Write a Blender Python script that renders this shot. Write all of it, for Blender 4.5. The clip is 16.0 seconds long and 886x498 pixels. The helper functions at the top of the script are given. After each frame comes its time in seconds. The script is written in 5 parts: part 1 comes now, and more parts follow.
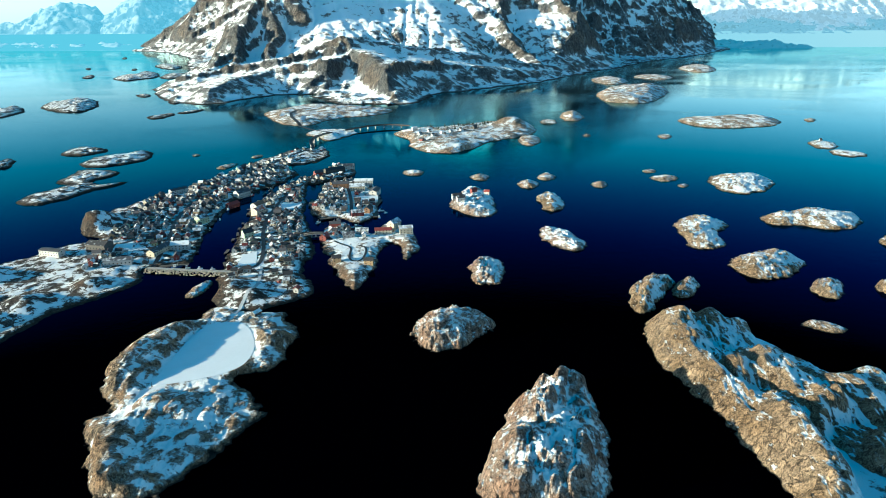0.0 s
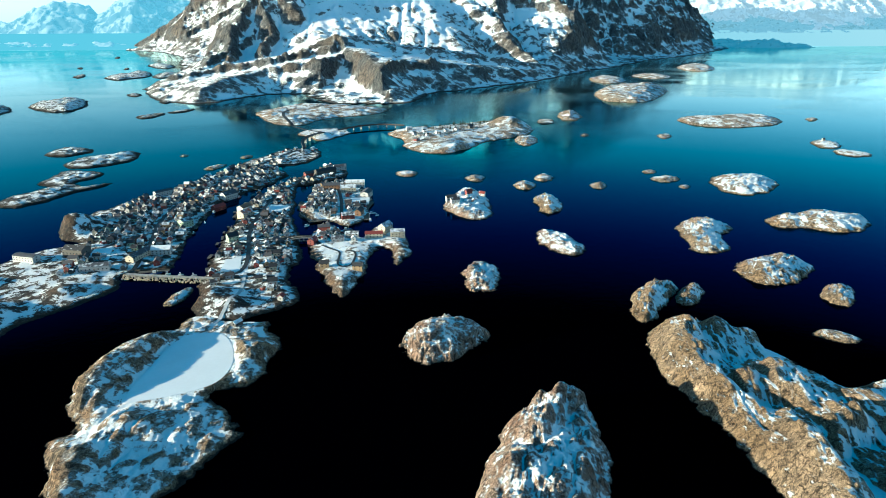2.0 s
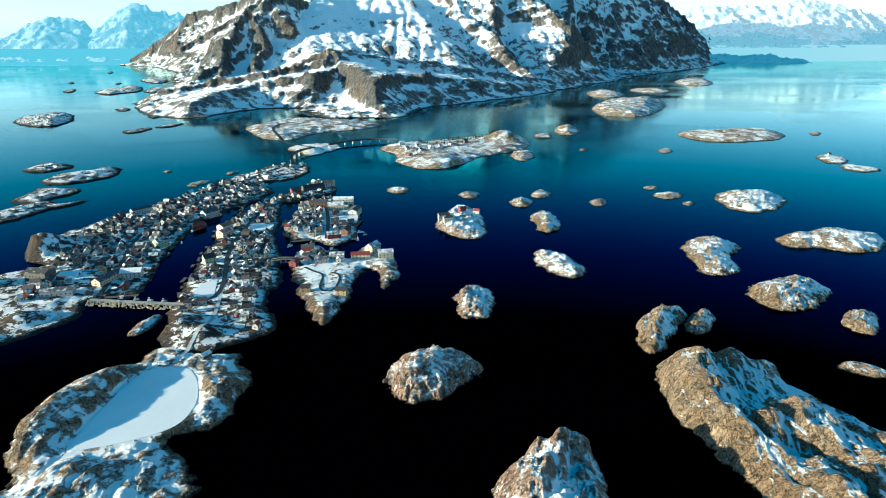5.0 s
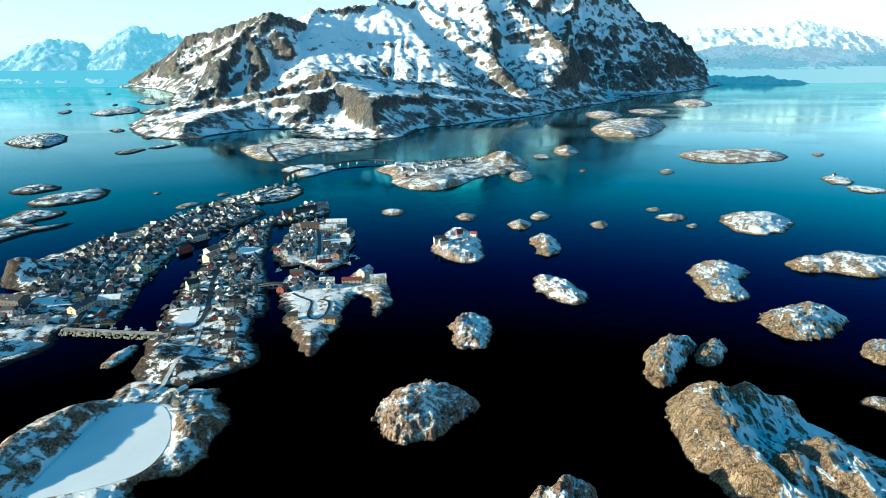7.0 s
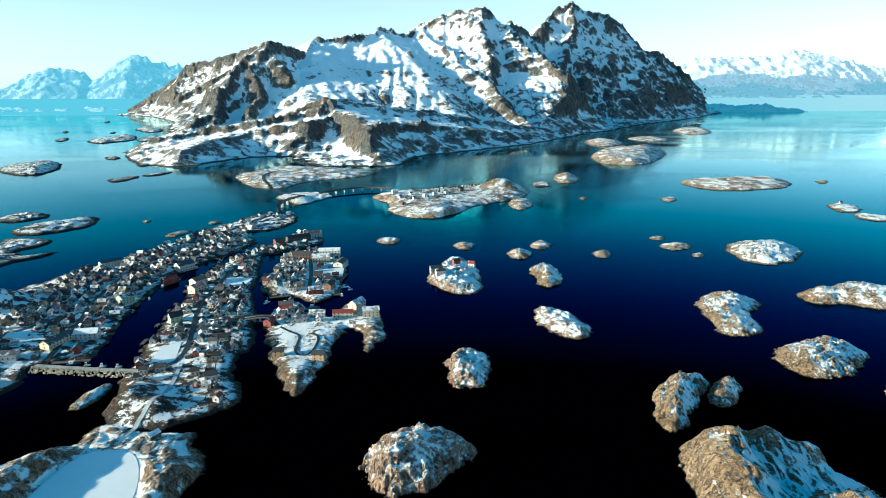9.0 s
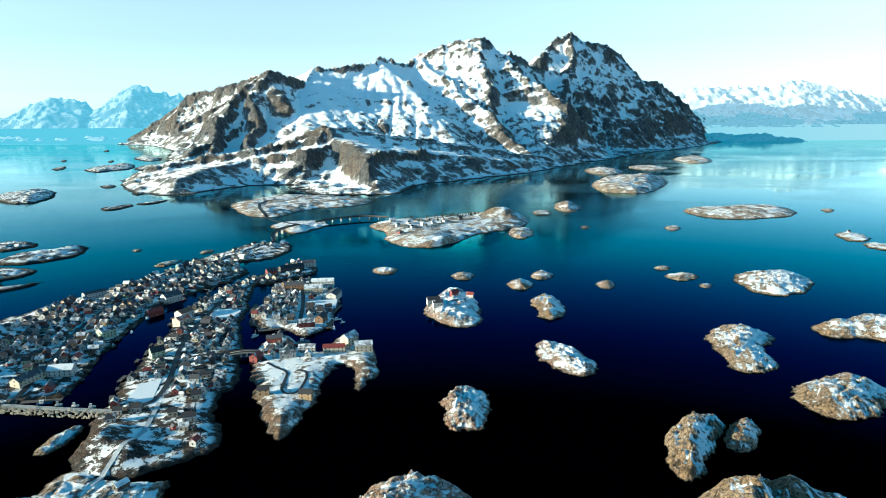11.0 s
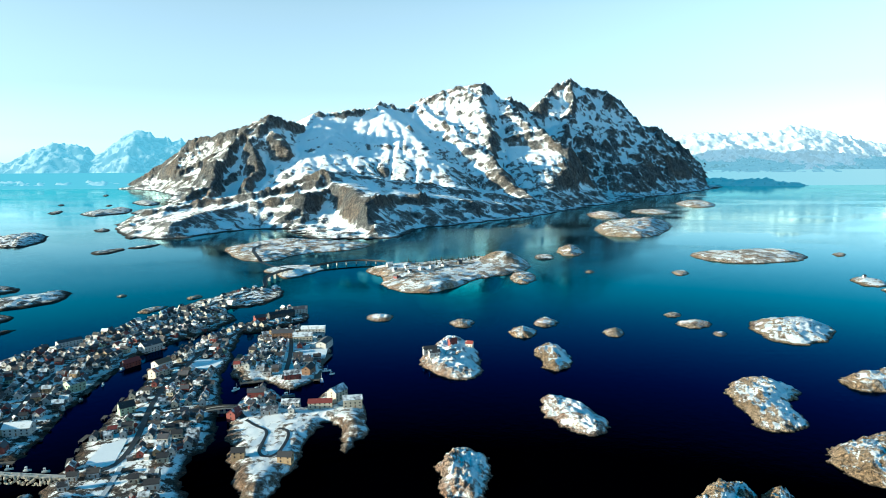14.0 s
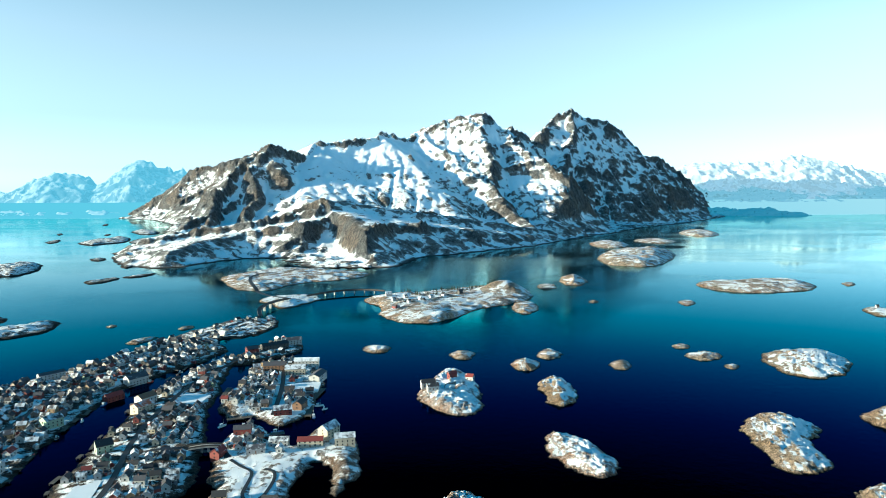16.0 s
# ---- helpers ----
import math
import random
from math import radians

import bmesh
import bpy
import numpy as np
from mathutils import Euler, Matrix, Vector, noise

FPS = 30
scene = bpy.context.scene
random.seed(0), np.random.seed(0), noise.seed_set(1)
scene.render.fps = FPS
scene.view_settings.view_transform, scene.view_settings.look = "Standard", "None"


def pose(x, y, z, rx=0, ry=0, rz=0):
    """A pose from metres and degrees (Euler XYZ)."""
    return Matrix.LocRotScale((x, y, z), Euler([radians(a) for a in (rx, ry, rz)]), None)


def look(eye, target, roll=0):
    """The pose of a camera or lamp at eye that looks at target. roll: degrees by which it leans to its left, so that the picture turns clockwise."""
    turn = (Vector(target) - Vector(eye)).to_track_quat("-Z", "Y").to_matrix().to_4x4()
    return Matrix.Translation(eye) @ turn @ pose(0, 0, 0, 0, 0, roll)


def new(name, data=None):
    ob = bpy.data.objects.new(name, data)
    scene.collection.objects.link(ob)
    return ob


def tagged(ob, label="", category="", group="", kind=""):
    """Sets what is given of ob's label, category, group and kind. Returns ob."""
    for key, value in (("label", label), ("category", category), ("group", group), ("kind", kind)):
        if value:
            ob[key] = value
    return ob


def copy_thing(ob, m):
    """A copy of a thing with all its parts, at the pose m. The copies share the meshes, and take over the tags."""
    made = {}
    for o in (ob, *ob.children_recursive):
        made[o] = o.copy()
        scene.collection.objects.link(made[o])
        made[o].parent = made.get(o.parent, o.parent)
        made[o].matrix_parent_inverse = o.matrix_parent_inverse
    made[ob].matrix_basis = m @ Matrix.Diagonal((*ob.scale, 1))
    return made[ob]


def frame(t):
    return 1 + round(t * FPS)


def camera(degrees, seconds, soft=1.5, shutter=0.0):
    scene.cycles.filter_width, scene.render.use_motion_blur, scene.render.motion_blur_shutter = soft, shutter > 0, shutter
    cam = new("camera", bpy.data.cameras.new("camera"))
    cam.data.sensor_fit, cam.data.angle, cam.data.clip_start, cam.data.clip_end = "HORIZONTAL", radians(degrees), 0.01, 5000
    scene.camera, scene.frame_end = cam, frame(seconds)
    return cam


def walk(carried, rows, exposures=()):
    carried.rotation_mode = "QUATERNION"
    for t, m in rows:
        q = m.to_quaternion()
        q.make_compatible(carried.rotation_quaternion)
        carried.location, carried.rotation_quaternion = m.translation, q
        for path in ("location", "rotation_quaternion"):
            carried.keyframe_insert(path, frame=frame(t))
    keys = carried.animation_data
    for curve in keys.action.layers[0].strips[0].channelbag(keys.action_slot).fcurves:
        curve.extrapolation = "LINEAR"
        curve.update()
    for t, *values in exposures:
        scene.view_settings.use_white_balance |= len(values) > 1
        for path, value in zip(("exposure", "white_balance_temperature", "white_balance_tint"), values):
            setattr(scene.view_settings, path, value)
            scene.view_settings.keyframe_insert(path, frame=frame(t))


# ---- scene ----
cam = camera(67.36, 16.0, 0.3)
LEAN = pose(0, 0, 0, 0, 0, -0.28)
PATH = [
    (0, pose(0.0, 0.0, 260.0, 70.04, 0, 0.00) @ LEAN),
    (0.5, pose(1.3, 7.7, 258.5, 70.05, 0, -0.06) @ LEAN),
    (1, pose(2.6, 15.4, 256.9, 70.06, 0, -0.12) @ LEAN),
    (1.5, pose(3.9, 23.2, 255.4, 70.04, 0, -0.18) @ LEAN),
    (2, pose(5.1, 31.1, 253.9, 70.04, 0, -0.23) @ LEAN),
    (2.5, pose(6.3, 38.9, 252.4, 70.09, 0, -0.28) @ LEAN),
    (3, pose(7.5, 46.8, 250.8, 70.31, 0, -0.32) @ LEAN),
    (3.5, pose(8.7, 54.7, 249.3, 70.52, 0, -0.36) @ LEAN),
    (4, pose(9.9, 62.7, 247.8, 70.75, 0, -0.40) @ LEAN),
    (6.5, pose(15.4, 102.4, 240.1, 72.57, 0, -0.54) @ LEAN),
    (7, pose(16.4, 110.4, 238.6, 73.11, 0, -0.56) @ LEAN),
    (7.5, pose(17.4, 118.3, 237.1, 73.63, 0, -0.58) @ LEAN),
    (8, pose(18.4, 126.2, 235.5, 74.23, 0, -0.59) @ LEAN),
    (8.5, pose(19.4, 134.0, 234.0, 74.83, 0, -0.60) @ LEAN),
    (9, pose(20.3, 141.9, 232.5, 75.48, 0, -0.61) @ LEAN),
    (11.5, pose(24.8, 180.3, 225.0, 78.61, 0, -0.59) @ LEAN),
    (12, pose(25.6, 187.9, 223.5, 79.26, 0, -0.58) @ LEAN),
    (12.5, pose(26.4, 195.3, 222.1, 79.88, 0, -0.57) @ LEAN),
    (13, pose(27.2, 202.7, 220.6, 80.56, 0, -0.55) @ LEAN),
    (13.5, pose(28.0, 210.0, 219.2, 81.20, 0, -0.53) @ LEAN),
    (14, pose(28.7, 217.2, 217.7, 81.85, 0, -0.50) @ LEAN),
    (14.5, pose(29.5, 224.3, 216.3, 82.56, 0, -0.48) @ LEAN),
    (15, pose(30.2, 231.3, 214.8, 83.23, 0, -0.45) @ LEAN),
    (15.5, pose(30.9, 238.3, 213.4, 83.93, 0, -0.41) @ LEAN),
    (16, pose(31.6, 245.1, 212.0, 84.44, 0, -0.38) @ LEAN),
]
walk(cam, PATH, exposures=[(0, 1.9, 4620, -14), (16, 1.9, 4620, -14)])

# ---- light ----
SUN_AZ, SUN_EL = radians(196), radians(9.5)      # direction to the sun: west and a little behind the camera
world = bpy.data.worlds.new("sky")
scene.world = world
world.use_nodes = True
wn = world.node_tree
bgn = wn.nodes["Background"]
skyn = wn.nodes.new("ShaderNodeTexSky")
skyn.sky_type, skyn.sun_disc = "NISHITA", False
to_sun = Vector((math.cos(SUN_EL) * math.cos(SUN_AZ), math.cos(SUN_EL) * math.sin(SUN_AZ), math.sin(SUN_EL)))
skyn.sun_elevation, skyn.sun_rotation = SUN_EL, math.atan2(to_sun.x, to_sun.y)
skyn.altitude = 2500
skyn.air_density, skyn.dust_density, skyn.ozone_density = 1.0, 2.2, 0.4
# winter haze: the sky pales towards the horizon
up = wn.nodes.new("ShaderNodeSeparateXYZ")
wn.links.new(wn.nodes.new("ShaderNodeTexCoord").outputs["Generated"], up.inputs[0])
clear = wn.nodes.new("ShaderNodeMapRange")
for key, v in (("From Min", 0.20), ("From Max", 0.6), ("To Min", 0.12), ("To Max", 1.65)):
    clear.inputs[key].default_value = v
wn.links.new(up.outputs["Z"], clear.inputs["Value"])
pale = wn.nodes.new("ShaderNodeHueSaturation")
pale.inputs["Hue"].default_value = 0.475
wn.links.new(clear.outputs[0], pale.inputs["Saturation"])
wn.links.new(skyn.outputs[0], pale.inputs["Color"])
wn.links.new(pale.outputs[0], bgn.inputs[0])
bgn.inputs[1].default_value = 0.060
sun = new("sun", bpy.data.lights.new("sun", "SUN"))
sun.data.energy, sun.data.angle, sun.data.color = 5.0, radians(0.5), (1.0, 0.685, 0.405)
sun.matrix_world = look(to_sun * 3000, (0, 0, 0))


# ---- numeric helpers ----
def hash2(ix, iy, seed):
    v = np.sin(ix * 127.1 + iy * 311.7 + seed * 74.7) * 43758.5453
    return v - np.floor(v)


def vnoise(x, y, seed=0):
    ix, iy = np.floor(x), np.floor(y)
    fx, fy = x - ix, y - iy
    fx, fy = fx * fx * fx * (fx * (fx * 6 - 15) + 10), fy * fy * fy * (fy * (fy * 6 - 15) + 10)
    a, b = hash2(ix, iy, seed), hash2(ix + 1, iy, seed)
    c, d = hash2(ix, iy + 1, seed), hash2(ix + 1, iy + 1, seed)
    return (a + (b - a) * fx) * (1 - fy) + (c + (d - c) * fx) * fy


def fbm(x, y, octaves=4, seed=0, ridged=False, gain=0.5):
    """Fractal noise from -1 to 1 (ridged: sharp crests)."""
    total, amp, norm = 0, 1.0, 0
    ca, sa = math.cos(0.6), math.sin(0.6)
    for k in range(octaves):
        n = vnoise(x, y, seed + k * 13) * 2 - 1
        total = total + amp * (1 - 2 * np.abs(n) if ridged else n)
        norm += amp
        amp *= gain
        x, y = (x * ca - y * sa) * 2.03 + 17, (x * sa + y * ca) * 2.03 + 5
    return total / norm


def smooth_outline(points, rounds=2):
    p = np.array(points, float)
    for _ in range(rounds):
        q = np.roll(p, -1, axis=0)
        p = np.stack([p * 0.75 + q * 0.25, p * 0.25 + q * 0.75], 1).reshape(-1, 2)
    return p


def inside_distance(poly, x, y):
    """Distance to a closed outline, positive inside."""
    best = np.full(x.shape, 1e18)
    odd = np.zeros(x.shape, bool)
    for (ax, ay), (bx, by) in zip(poly, np.roll(poly, -1, axis=0)):
        dx, dy = bx - ax, by - ay
        t = np.clip(((x - ax) * dx + (y - ay) * dy) / (dx * dx + dy * dy + 1e-12), 0, 1)
        best = np.minimum(best, (x - ax - t * dx) ** 2 + (y - ay - t * dy) ** 2)
        if ay != by:
            odd ^= ((ay > y) != (by > y)) & (x < dx * (y - ay) / dy + ax)
    return np.where(odd, 1, -1) * np.sqrt(best)


def line_distance(line, x, y):
    """Distance to an open line of (x, y, z) and the z of its nearest point."""
    best, level = np.full(x.shape, 1e18), np.zeros(x.shape)
    for (ax, ay, az), (bx, by, bz) in zip(line, line[1:]):
        dx, dy = bx - ax, by - ay
        t = np.clip(((x - ax) * dx + (y - ay) * dy) / (dx * dx + dy * dy + 1e-12), 0, 1)
        d = (x - ax - t * dx) ** 2 + (y - ay - t * dy) ** 2
        level = np.where(d < best, az + t * (bz - az), level)
        best = np.minimum(best, d)
    return np.sqrt(best), level


def grid_mesh(name, xs, ys, z, material, floor_z=-1.5, hollow=4.0):
    """A height field as one mesh; faces that lie wholly under water are left out."""
    nx, ny = len(xs), len(ys)
    gx, gy = np.meshgrid(xs, ys)
    idx = np.arange(nx * ny).reshape(ny, nx)
    quads = np.stack([idx[:-1, :-1], idx[:-1, 1:], idx[1:, 1:], idx[1:, :-1]], -1).reshape(-1, 4)
    quads = quads[z.ravel()[quads].max(1) > floor_z]
    used = np.unique(quads)
    remap = np.zeros(nx * ny, int)
    remap[used] = np.arange(len(used))
    co = np.stack([gx.ravel(), gy.ravel(), z.ravel()], 1)[used]
    me = bpy.data.meshes.new(name)
    me.vertices.add(len(co))
    me.vertices.foreach_set("co", co.ravel())
    me.loops.add(len(quads) * 4)
    me.loops.foreach_set("vertex_index", remap[quads].ravel())
    me.polygons.add(len(quads))
    me.polygons.foreach_set("loop_start", np.arange(len(quads)) * 4)
    me.polygons.foreach_set("use_smooth", np.ones(len(quads), bool))
    me.update()
    # how far the ground lies below its surroundings: snow gathers there
    step = max(1, int(round(hollow / (xs[1] - xs[0]))))
    mean = z.copy()
    for _ in range(2):
        pad = np.pad(mean, step, mode="edge")
        mean = (pad[2 * step:, step:-step] + pad[:-2 * step, step:-step] + pad[step:-step, 2 * step:] + pad[step:-step, :-2 * step]) / 4
    attr = me.attributes.new("hollow", "FLOAT", "POINT")
    attr.data.foreach_set("value", np.clip((mean - z) / hollow, -1, 1).ravel()[used].astype(np.float32))
    me.materials.append(material)
    return new(name, me)


# ---- materials ----
def material(name):
    m = bpy.data.materials.new(name)
    m.use_nodes = True
    return m, m.node_tree, m.node_tree.nodes["Principled BSDF"]


def node(tree, kind, **inputs):
    n = tree.nodes.new("ShaderNode" + kind)
    for key, value in inputs.items():
        sock = n.inputs[key.replace("_", " ")]
        if hasattr(value, "is_output"):
            tree.links.new(value, sock)
        else:
            sock.default_value = value
    return n


def noise_tex(tree, coords, scale, detail=5.0, rough=0.6, distortion=0.0):
    n = tree.nodes.new("ShaderNodeTexNoise")
    n.inputs["Scale"].default_value, n.inputs["Detail"].default_value = scale, detail
    n.inputs["Roughness"].default_value, n.inputs["Distortion"].default_value = rough, distortion
    tree.links.new(coords, n.inputs["Vector"])
    return n.outputs["Fac"]


def ramp(tree, value, stops):
    r = tree.nodes.new("ShaderNodeValToRGB")
    tree.links.new(value, r.inputs[0])
    while len(r.color_ramp.elements) < len(stops):
        r.color_ramp.elements.new(0.5)
    for e, (pos, col) in zip(r.color_ramp.elements, stops):
        e.position, e.color = pos, (col, col, col, 1) if not isinstance(col, tuple) else (*col, 1)
    return r.outputs[0]


def math_node(tree, op, a, b=0.0, clamp=False):
    n = tree.nodes.new("ShaderNodeMath")
    n.operation, n.use_clamp = op, clamp
    for s, v in zip(n.inputs, (a, b)):
        if hasattr(v, "is_output"):
            tree.links.new(v, s)
        else:
            s.default_value = v
    return n.outputs[0]


def mix_col(tree, fac, a, b):
    n = tree.nodes.new("ShaderNodeMix")
    n.data_type = "RGBA"
    for s, v in ((n.inputs[0], fac), (n.inputs[6], a), (n.inputs[7], b)):
        if hasattr(v, "is_output"):
            tree.links.new(v, s)
        else:
            s.default_value = (*v, 1) if isinstance(v, tuple) else v
    return n.outputs[2]


def rock_snow(name, grain, rock_a, rock_b, snow_from, snow_to, tide, patch=1.0, bump=1.0, climb=0.0, gather=0.5, lee=0.3, earth=None, steep=1.0, bare=0.5, dusting=0.4, snow=(0.70, 0.715, 0.735)):
    """Bare rock with snow on its flatter parts, in its hollows and on the slopes away from the sun; grain: metres of the broad patches; tide: height of the bare wet rim."""
    m, t, bsdf = material(name)
    geo = t.nodes.new("ShaderNodeNewGeometry")
    pos = geo.outputs["Position"]
    sep = node(t, "SeparateXYZ", Vector=pos)
    nrm = node(t, "SeparateXYZ", Vector=geo.outputs["Normal"])
    low = t.nodes.new("ShaderNodeAttribute")
    low.attribute_name = "hollow"
    broad = noise_tex(t, pos, 1.3 / grain, 7, 0.6, 0.3)
    fine = noise_tex(t, pos, 7.0 / grain, 7, 0.78)
    streak = node(t, "Mapping", Vector=pos)
    streak.inputs["Scale"].default_value = (1, 1, 0.3)
    streak.inputs["Rotation"].default_value = (0.12, 0.18, 0.5)
    crack = noise_tex(t, streak.outputs[0], 4.0 / grain, 10, 0.8, 0.25)
    # joints: a net of bent clefts
    bent = node(t, "VectorMath", )
    bent.operation = "ADD"
    wob = t.nodes.new("ShaderNodeTexNoise")
    wob.inputs["Scale"].default_value, wob.inputs["Detail"].default_value = 3.0 / grain, 4
    t.links.new(streak.outputs[0], wob.inputs["Vector"])
    far = node(t, "VectorMath", )
    far.operation = "SCALE"
    far.inputs["Scale"].default_value = grain * 0.9
    t.links.new(wob.outputs["Color"], far.inputs[0])
    t.links.new(streak.outputs[0], bent.inputs[0])
    t.links.new(far.outputs[0], bent.inputs[1])
    vor = t.nodes.new("ShaderNodeTexVoronoi")
    vor.feature = "DISTANCE_TO_EDGE"
    vor.inputs["Scale"].default_value = 2.2 / grain
    t.links.new(bent.outputs[0], vor.inputs["Vector"])
    cleft = ramp(t, vor.outputs["Distance"], [(0.0, 0.15), (0.07, 1.0)])
    # and a finer net of cracks inside each block
    net = t.nodes.new("ShaderNodeTexVoronoi")
    net.feature = "DISTANCE_TO_EDGE"
    net.inputs["Scale"].default_value = 6.5 / grain
    t.links.new(bent.outputs[0], net.inputs["Vector"])
    split = ramp(t, net.outputs["Distance"], [(0.0, 0.5), (0.06, 1.0)])
    cleft = math_node(t, "MULTIPLY", cleft, split)
    tint = noise_tex(t, pos, 0.5 / grain, 3, 0.5)
    rock = mix_col(t, ramp(t, crack, [(bare - 0.1, 0.0), (bare + 0.07, 1.0)]), rock_a, rock_b)
    rock = mix_col(t, ramp(t, tint, [(0.42, 0.0), (0.62, 0.75)]), rock, earth or (rock_b[0] * 1.05, rock_b[1] * 0.84, rock_b[2] * 0.65))
    # thin strata and a fine grit
    dip = node(t, "Mapping", Vector=bent.outputs[0])
    dip.inputs["Scale"].default_value = (0.22, 1.0, 1.6)
    dip.inputs["Rotation"].default_value = (0.5, 0.35, 0.9)
    strata = noise_tex(t, dip.outputs[0], 9.0 / grain, 6, 0.7)
    grit = noise_tex(t, pos, 26.0 / grain, 6, 0.75)
    rock = mix_col(t, ramp(t, strata, [(0.38, 0.9), (0.55, 0.0)]), rock, tuple(0.7 * v for v in rock_a))
    rock = mix_col(t, ramp(t, grit, [(0.37, 0.85), (0.51, 0.0)]), rock, rock_a)
    rock = mix_col(t, cleft, tuple(0.3 * v for v in rock_a), rock)
    v = math_node(t, "SUBTRACT", 1.0, math_node(t, "MULTIPLY", math_node(t, "SUBTRACT", 1.0, nrm.outputs["Z"]), steep))
    for value, middle, gain in ((broad, 0.5, 1.15 * patch), (fine, 0.5, 0.35 * patch), (crack, 0.5, 0.2 * patch), (strata, 0.5, 0.3 * patch), (low.outputs["Fac"], 0.0, gather), (nrm.outputs["X"], 0.0, lee)):
        v = math_node(t, "ADD", v, math_node(t, "MULTIPLY", math_node(t, "SUBTRACT", value, middle), gain))
    v = math_node(t, "ADD", v, math_node(t, "MULTIPLY", math_node(t, "SUBTRACT", 1.0, cleft), 0.06))
    v = math_node(t, "ADD", v, node(t, "MapRange", Value=sep.outputs["Z"], From_Min=0.0, From_Max=450.0, To_Min=-climb, To_Max=climb * 0.5).outputs[0])
    cover = node(t, "MapRange", Value=v, From_Min=snow_from, From_Max=snow_to).outputs[0]
    # a thin uneven dusting round the deeper snow
    dust = node(t, "MapRange", Value=math_node(t, "ADD", v, math_node(t, "MULTIPLY", math_node(t, "SUBTRACT", crack, 0.5), 0.9)), From_Min=snow_from - 0.34, From_Max=snow_from + 0.1, To_Max=dusting).outputs[0]
    cover = math_node(t, "MAXIMUM", cover, dust)
    rim = math_node(t, "ADD", sep.outputs["Z"], math_node(t, "MULTIPLY", math_node(t, "SUBTRACT", fine, 0.5), tide))
    dry = node(t, "MapRange", Value=rim, From_Min=tide * 0.8, From_Max=tide * 1.4).outputs[0]
    cover = math_node(t, "MULTIPLY", cover, dry, True)
    wet = node(t, "MapRange", Value=rim, From_Min=tide * 0.2, From_Max=tide * 0.6).outputs[0]
    rock = mix_col(t, wet, (0.012, 0.011, 0.009), rock)
    t.links.new(mix_col(t, cover, rock, snow), bsdf.inputs["Base Color"])
    bsdf.inputs["Roughness"].default_value = 0.85
    bsdf.inputs["Specular IOR Level"].default_value = 0.2
    relief = math_node(t, "ADD", math_node(t, "ADD", crack, math_node(t, "MULTIPLY", strata, 0.4)), math_node(t, "MULTIPLY", cleft, 0.35))
    relief = math_node(t, "ADD", math_node(t, "MULTIPLY", relief, math_node(t, "SUBTRACT", 1.15, cover)), math_node(t, "MULTIPLY", cover, 0.15))
    bm_ = node(t, "Bump", Strength=1.0, Distance=grain * 0.13 * bump, Height=relief)
    t.links.new(bm_.outputs[0], bsdf.inputs["Normal"])
    return m


ISLE_ROCK = rock_snow("isle_rock", 15.0, (0.035, 0.027, 0.02), (0.56, 0.41, 0.265), 0.77, 0.84, 1.3, 2.0, bump=1.6, gather=0.45, lee=0.75, steep=1.5, earth=(0.38, 0.25, 0.13), bare=0.41, dusting=0.3)
QUAY_GROUND = rock_snow("quay_ground", 9.0, (0.02, 0.017, 0.015), (0.30, 0.225, 0.165), 0.76, 0.86, 1.2, 2.4, bump=1.6, gather=0.9, lee=0.3, steep=1.5, bare=0.46)
STADIUM_ROCK = rock_snow("stadium_rock", 13.0, (0.02, 0.017, 0.014), (0.48, 0.36, 0.24), 0.88, 0.95, 1.3, 2.4, bump=1.6, gather=1.0, lee=0.1, steep=1.6, bare=0.48, dusting=0.35)
DRY_ISLE = rock_snow("bare_isle_rock", 26.0, (0.03, 0.024, 0.018), (0.54, 0.415, 0.29), 0.95, 1.05, 0.9, 2.2, bump=1.5, gather=0.6, lee=0.4, steep=1.5, bare=0.40, dusting=0.4)
SNOWY_ISLE = rock_snow("snowy_isle_rock", 13.0, (0.024, 0.018, 0.015), (0.58, 0.42, 0.32), 0.69, 0.79, 1.3, 2.2, bump=1.6, gather=0.45, lee=0.2, steep=1.5, earth=(0.36, 0.20, 0.12), bare=0.40, dusting=0.4)
DARK_ISLE = rock_snow("dark_isle_rock", 16.0, (0.010, 0.010, 0.010), (0.10, 0.085, 0.07), 0.90, 1.0, 2.2, 2.4, bump=1.6, gather=0.8, lee=0.3, steep=1.7, bare=0.5, dusting=0.3)
VILLAGE_GROUND = rock_snow("village_ground", 13.0, (0.012, 0.011, 0.011), (0.15, 0.115, 0.085), 0.98, 1.05, 1.6, 2.8, bump=1.0, gather=1.1, lee=0.4, steep=1.4, bare=0.54, dusting=0.12)
MOUNTAIN_ROCK = rock_snow("mountain_rock", 40.0, (0.034, 0.041, 0.050), (0.235, 0.23, 0.225), 0.45, 0.53, 2.0, 1.7, 2.2, 0.40, 0.6, 0.02, earth=(0.29, 0.22, 0.16), steep=1.5, bare=0.44, dusting=0.25, snow=(0.88, 0.9, 0.92))

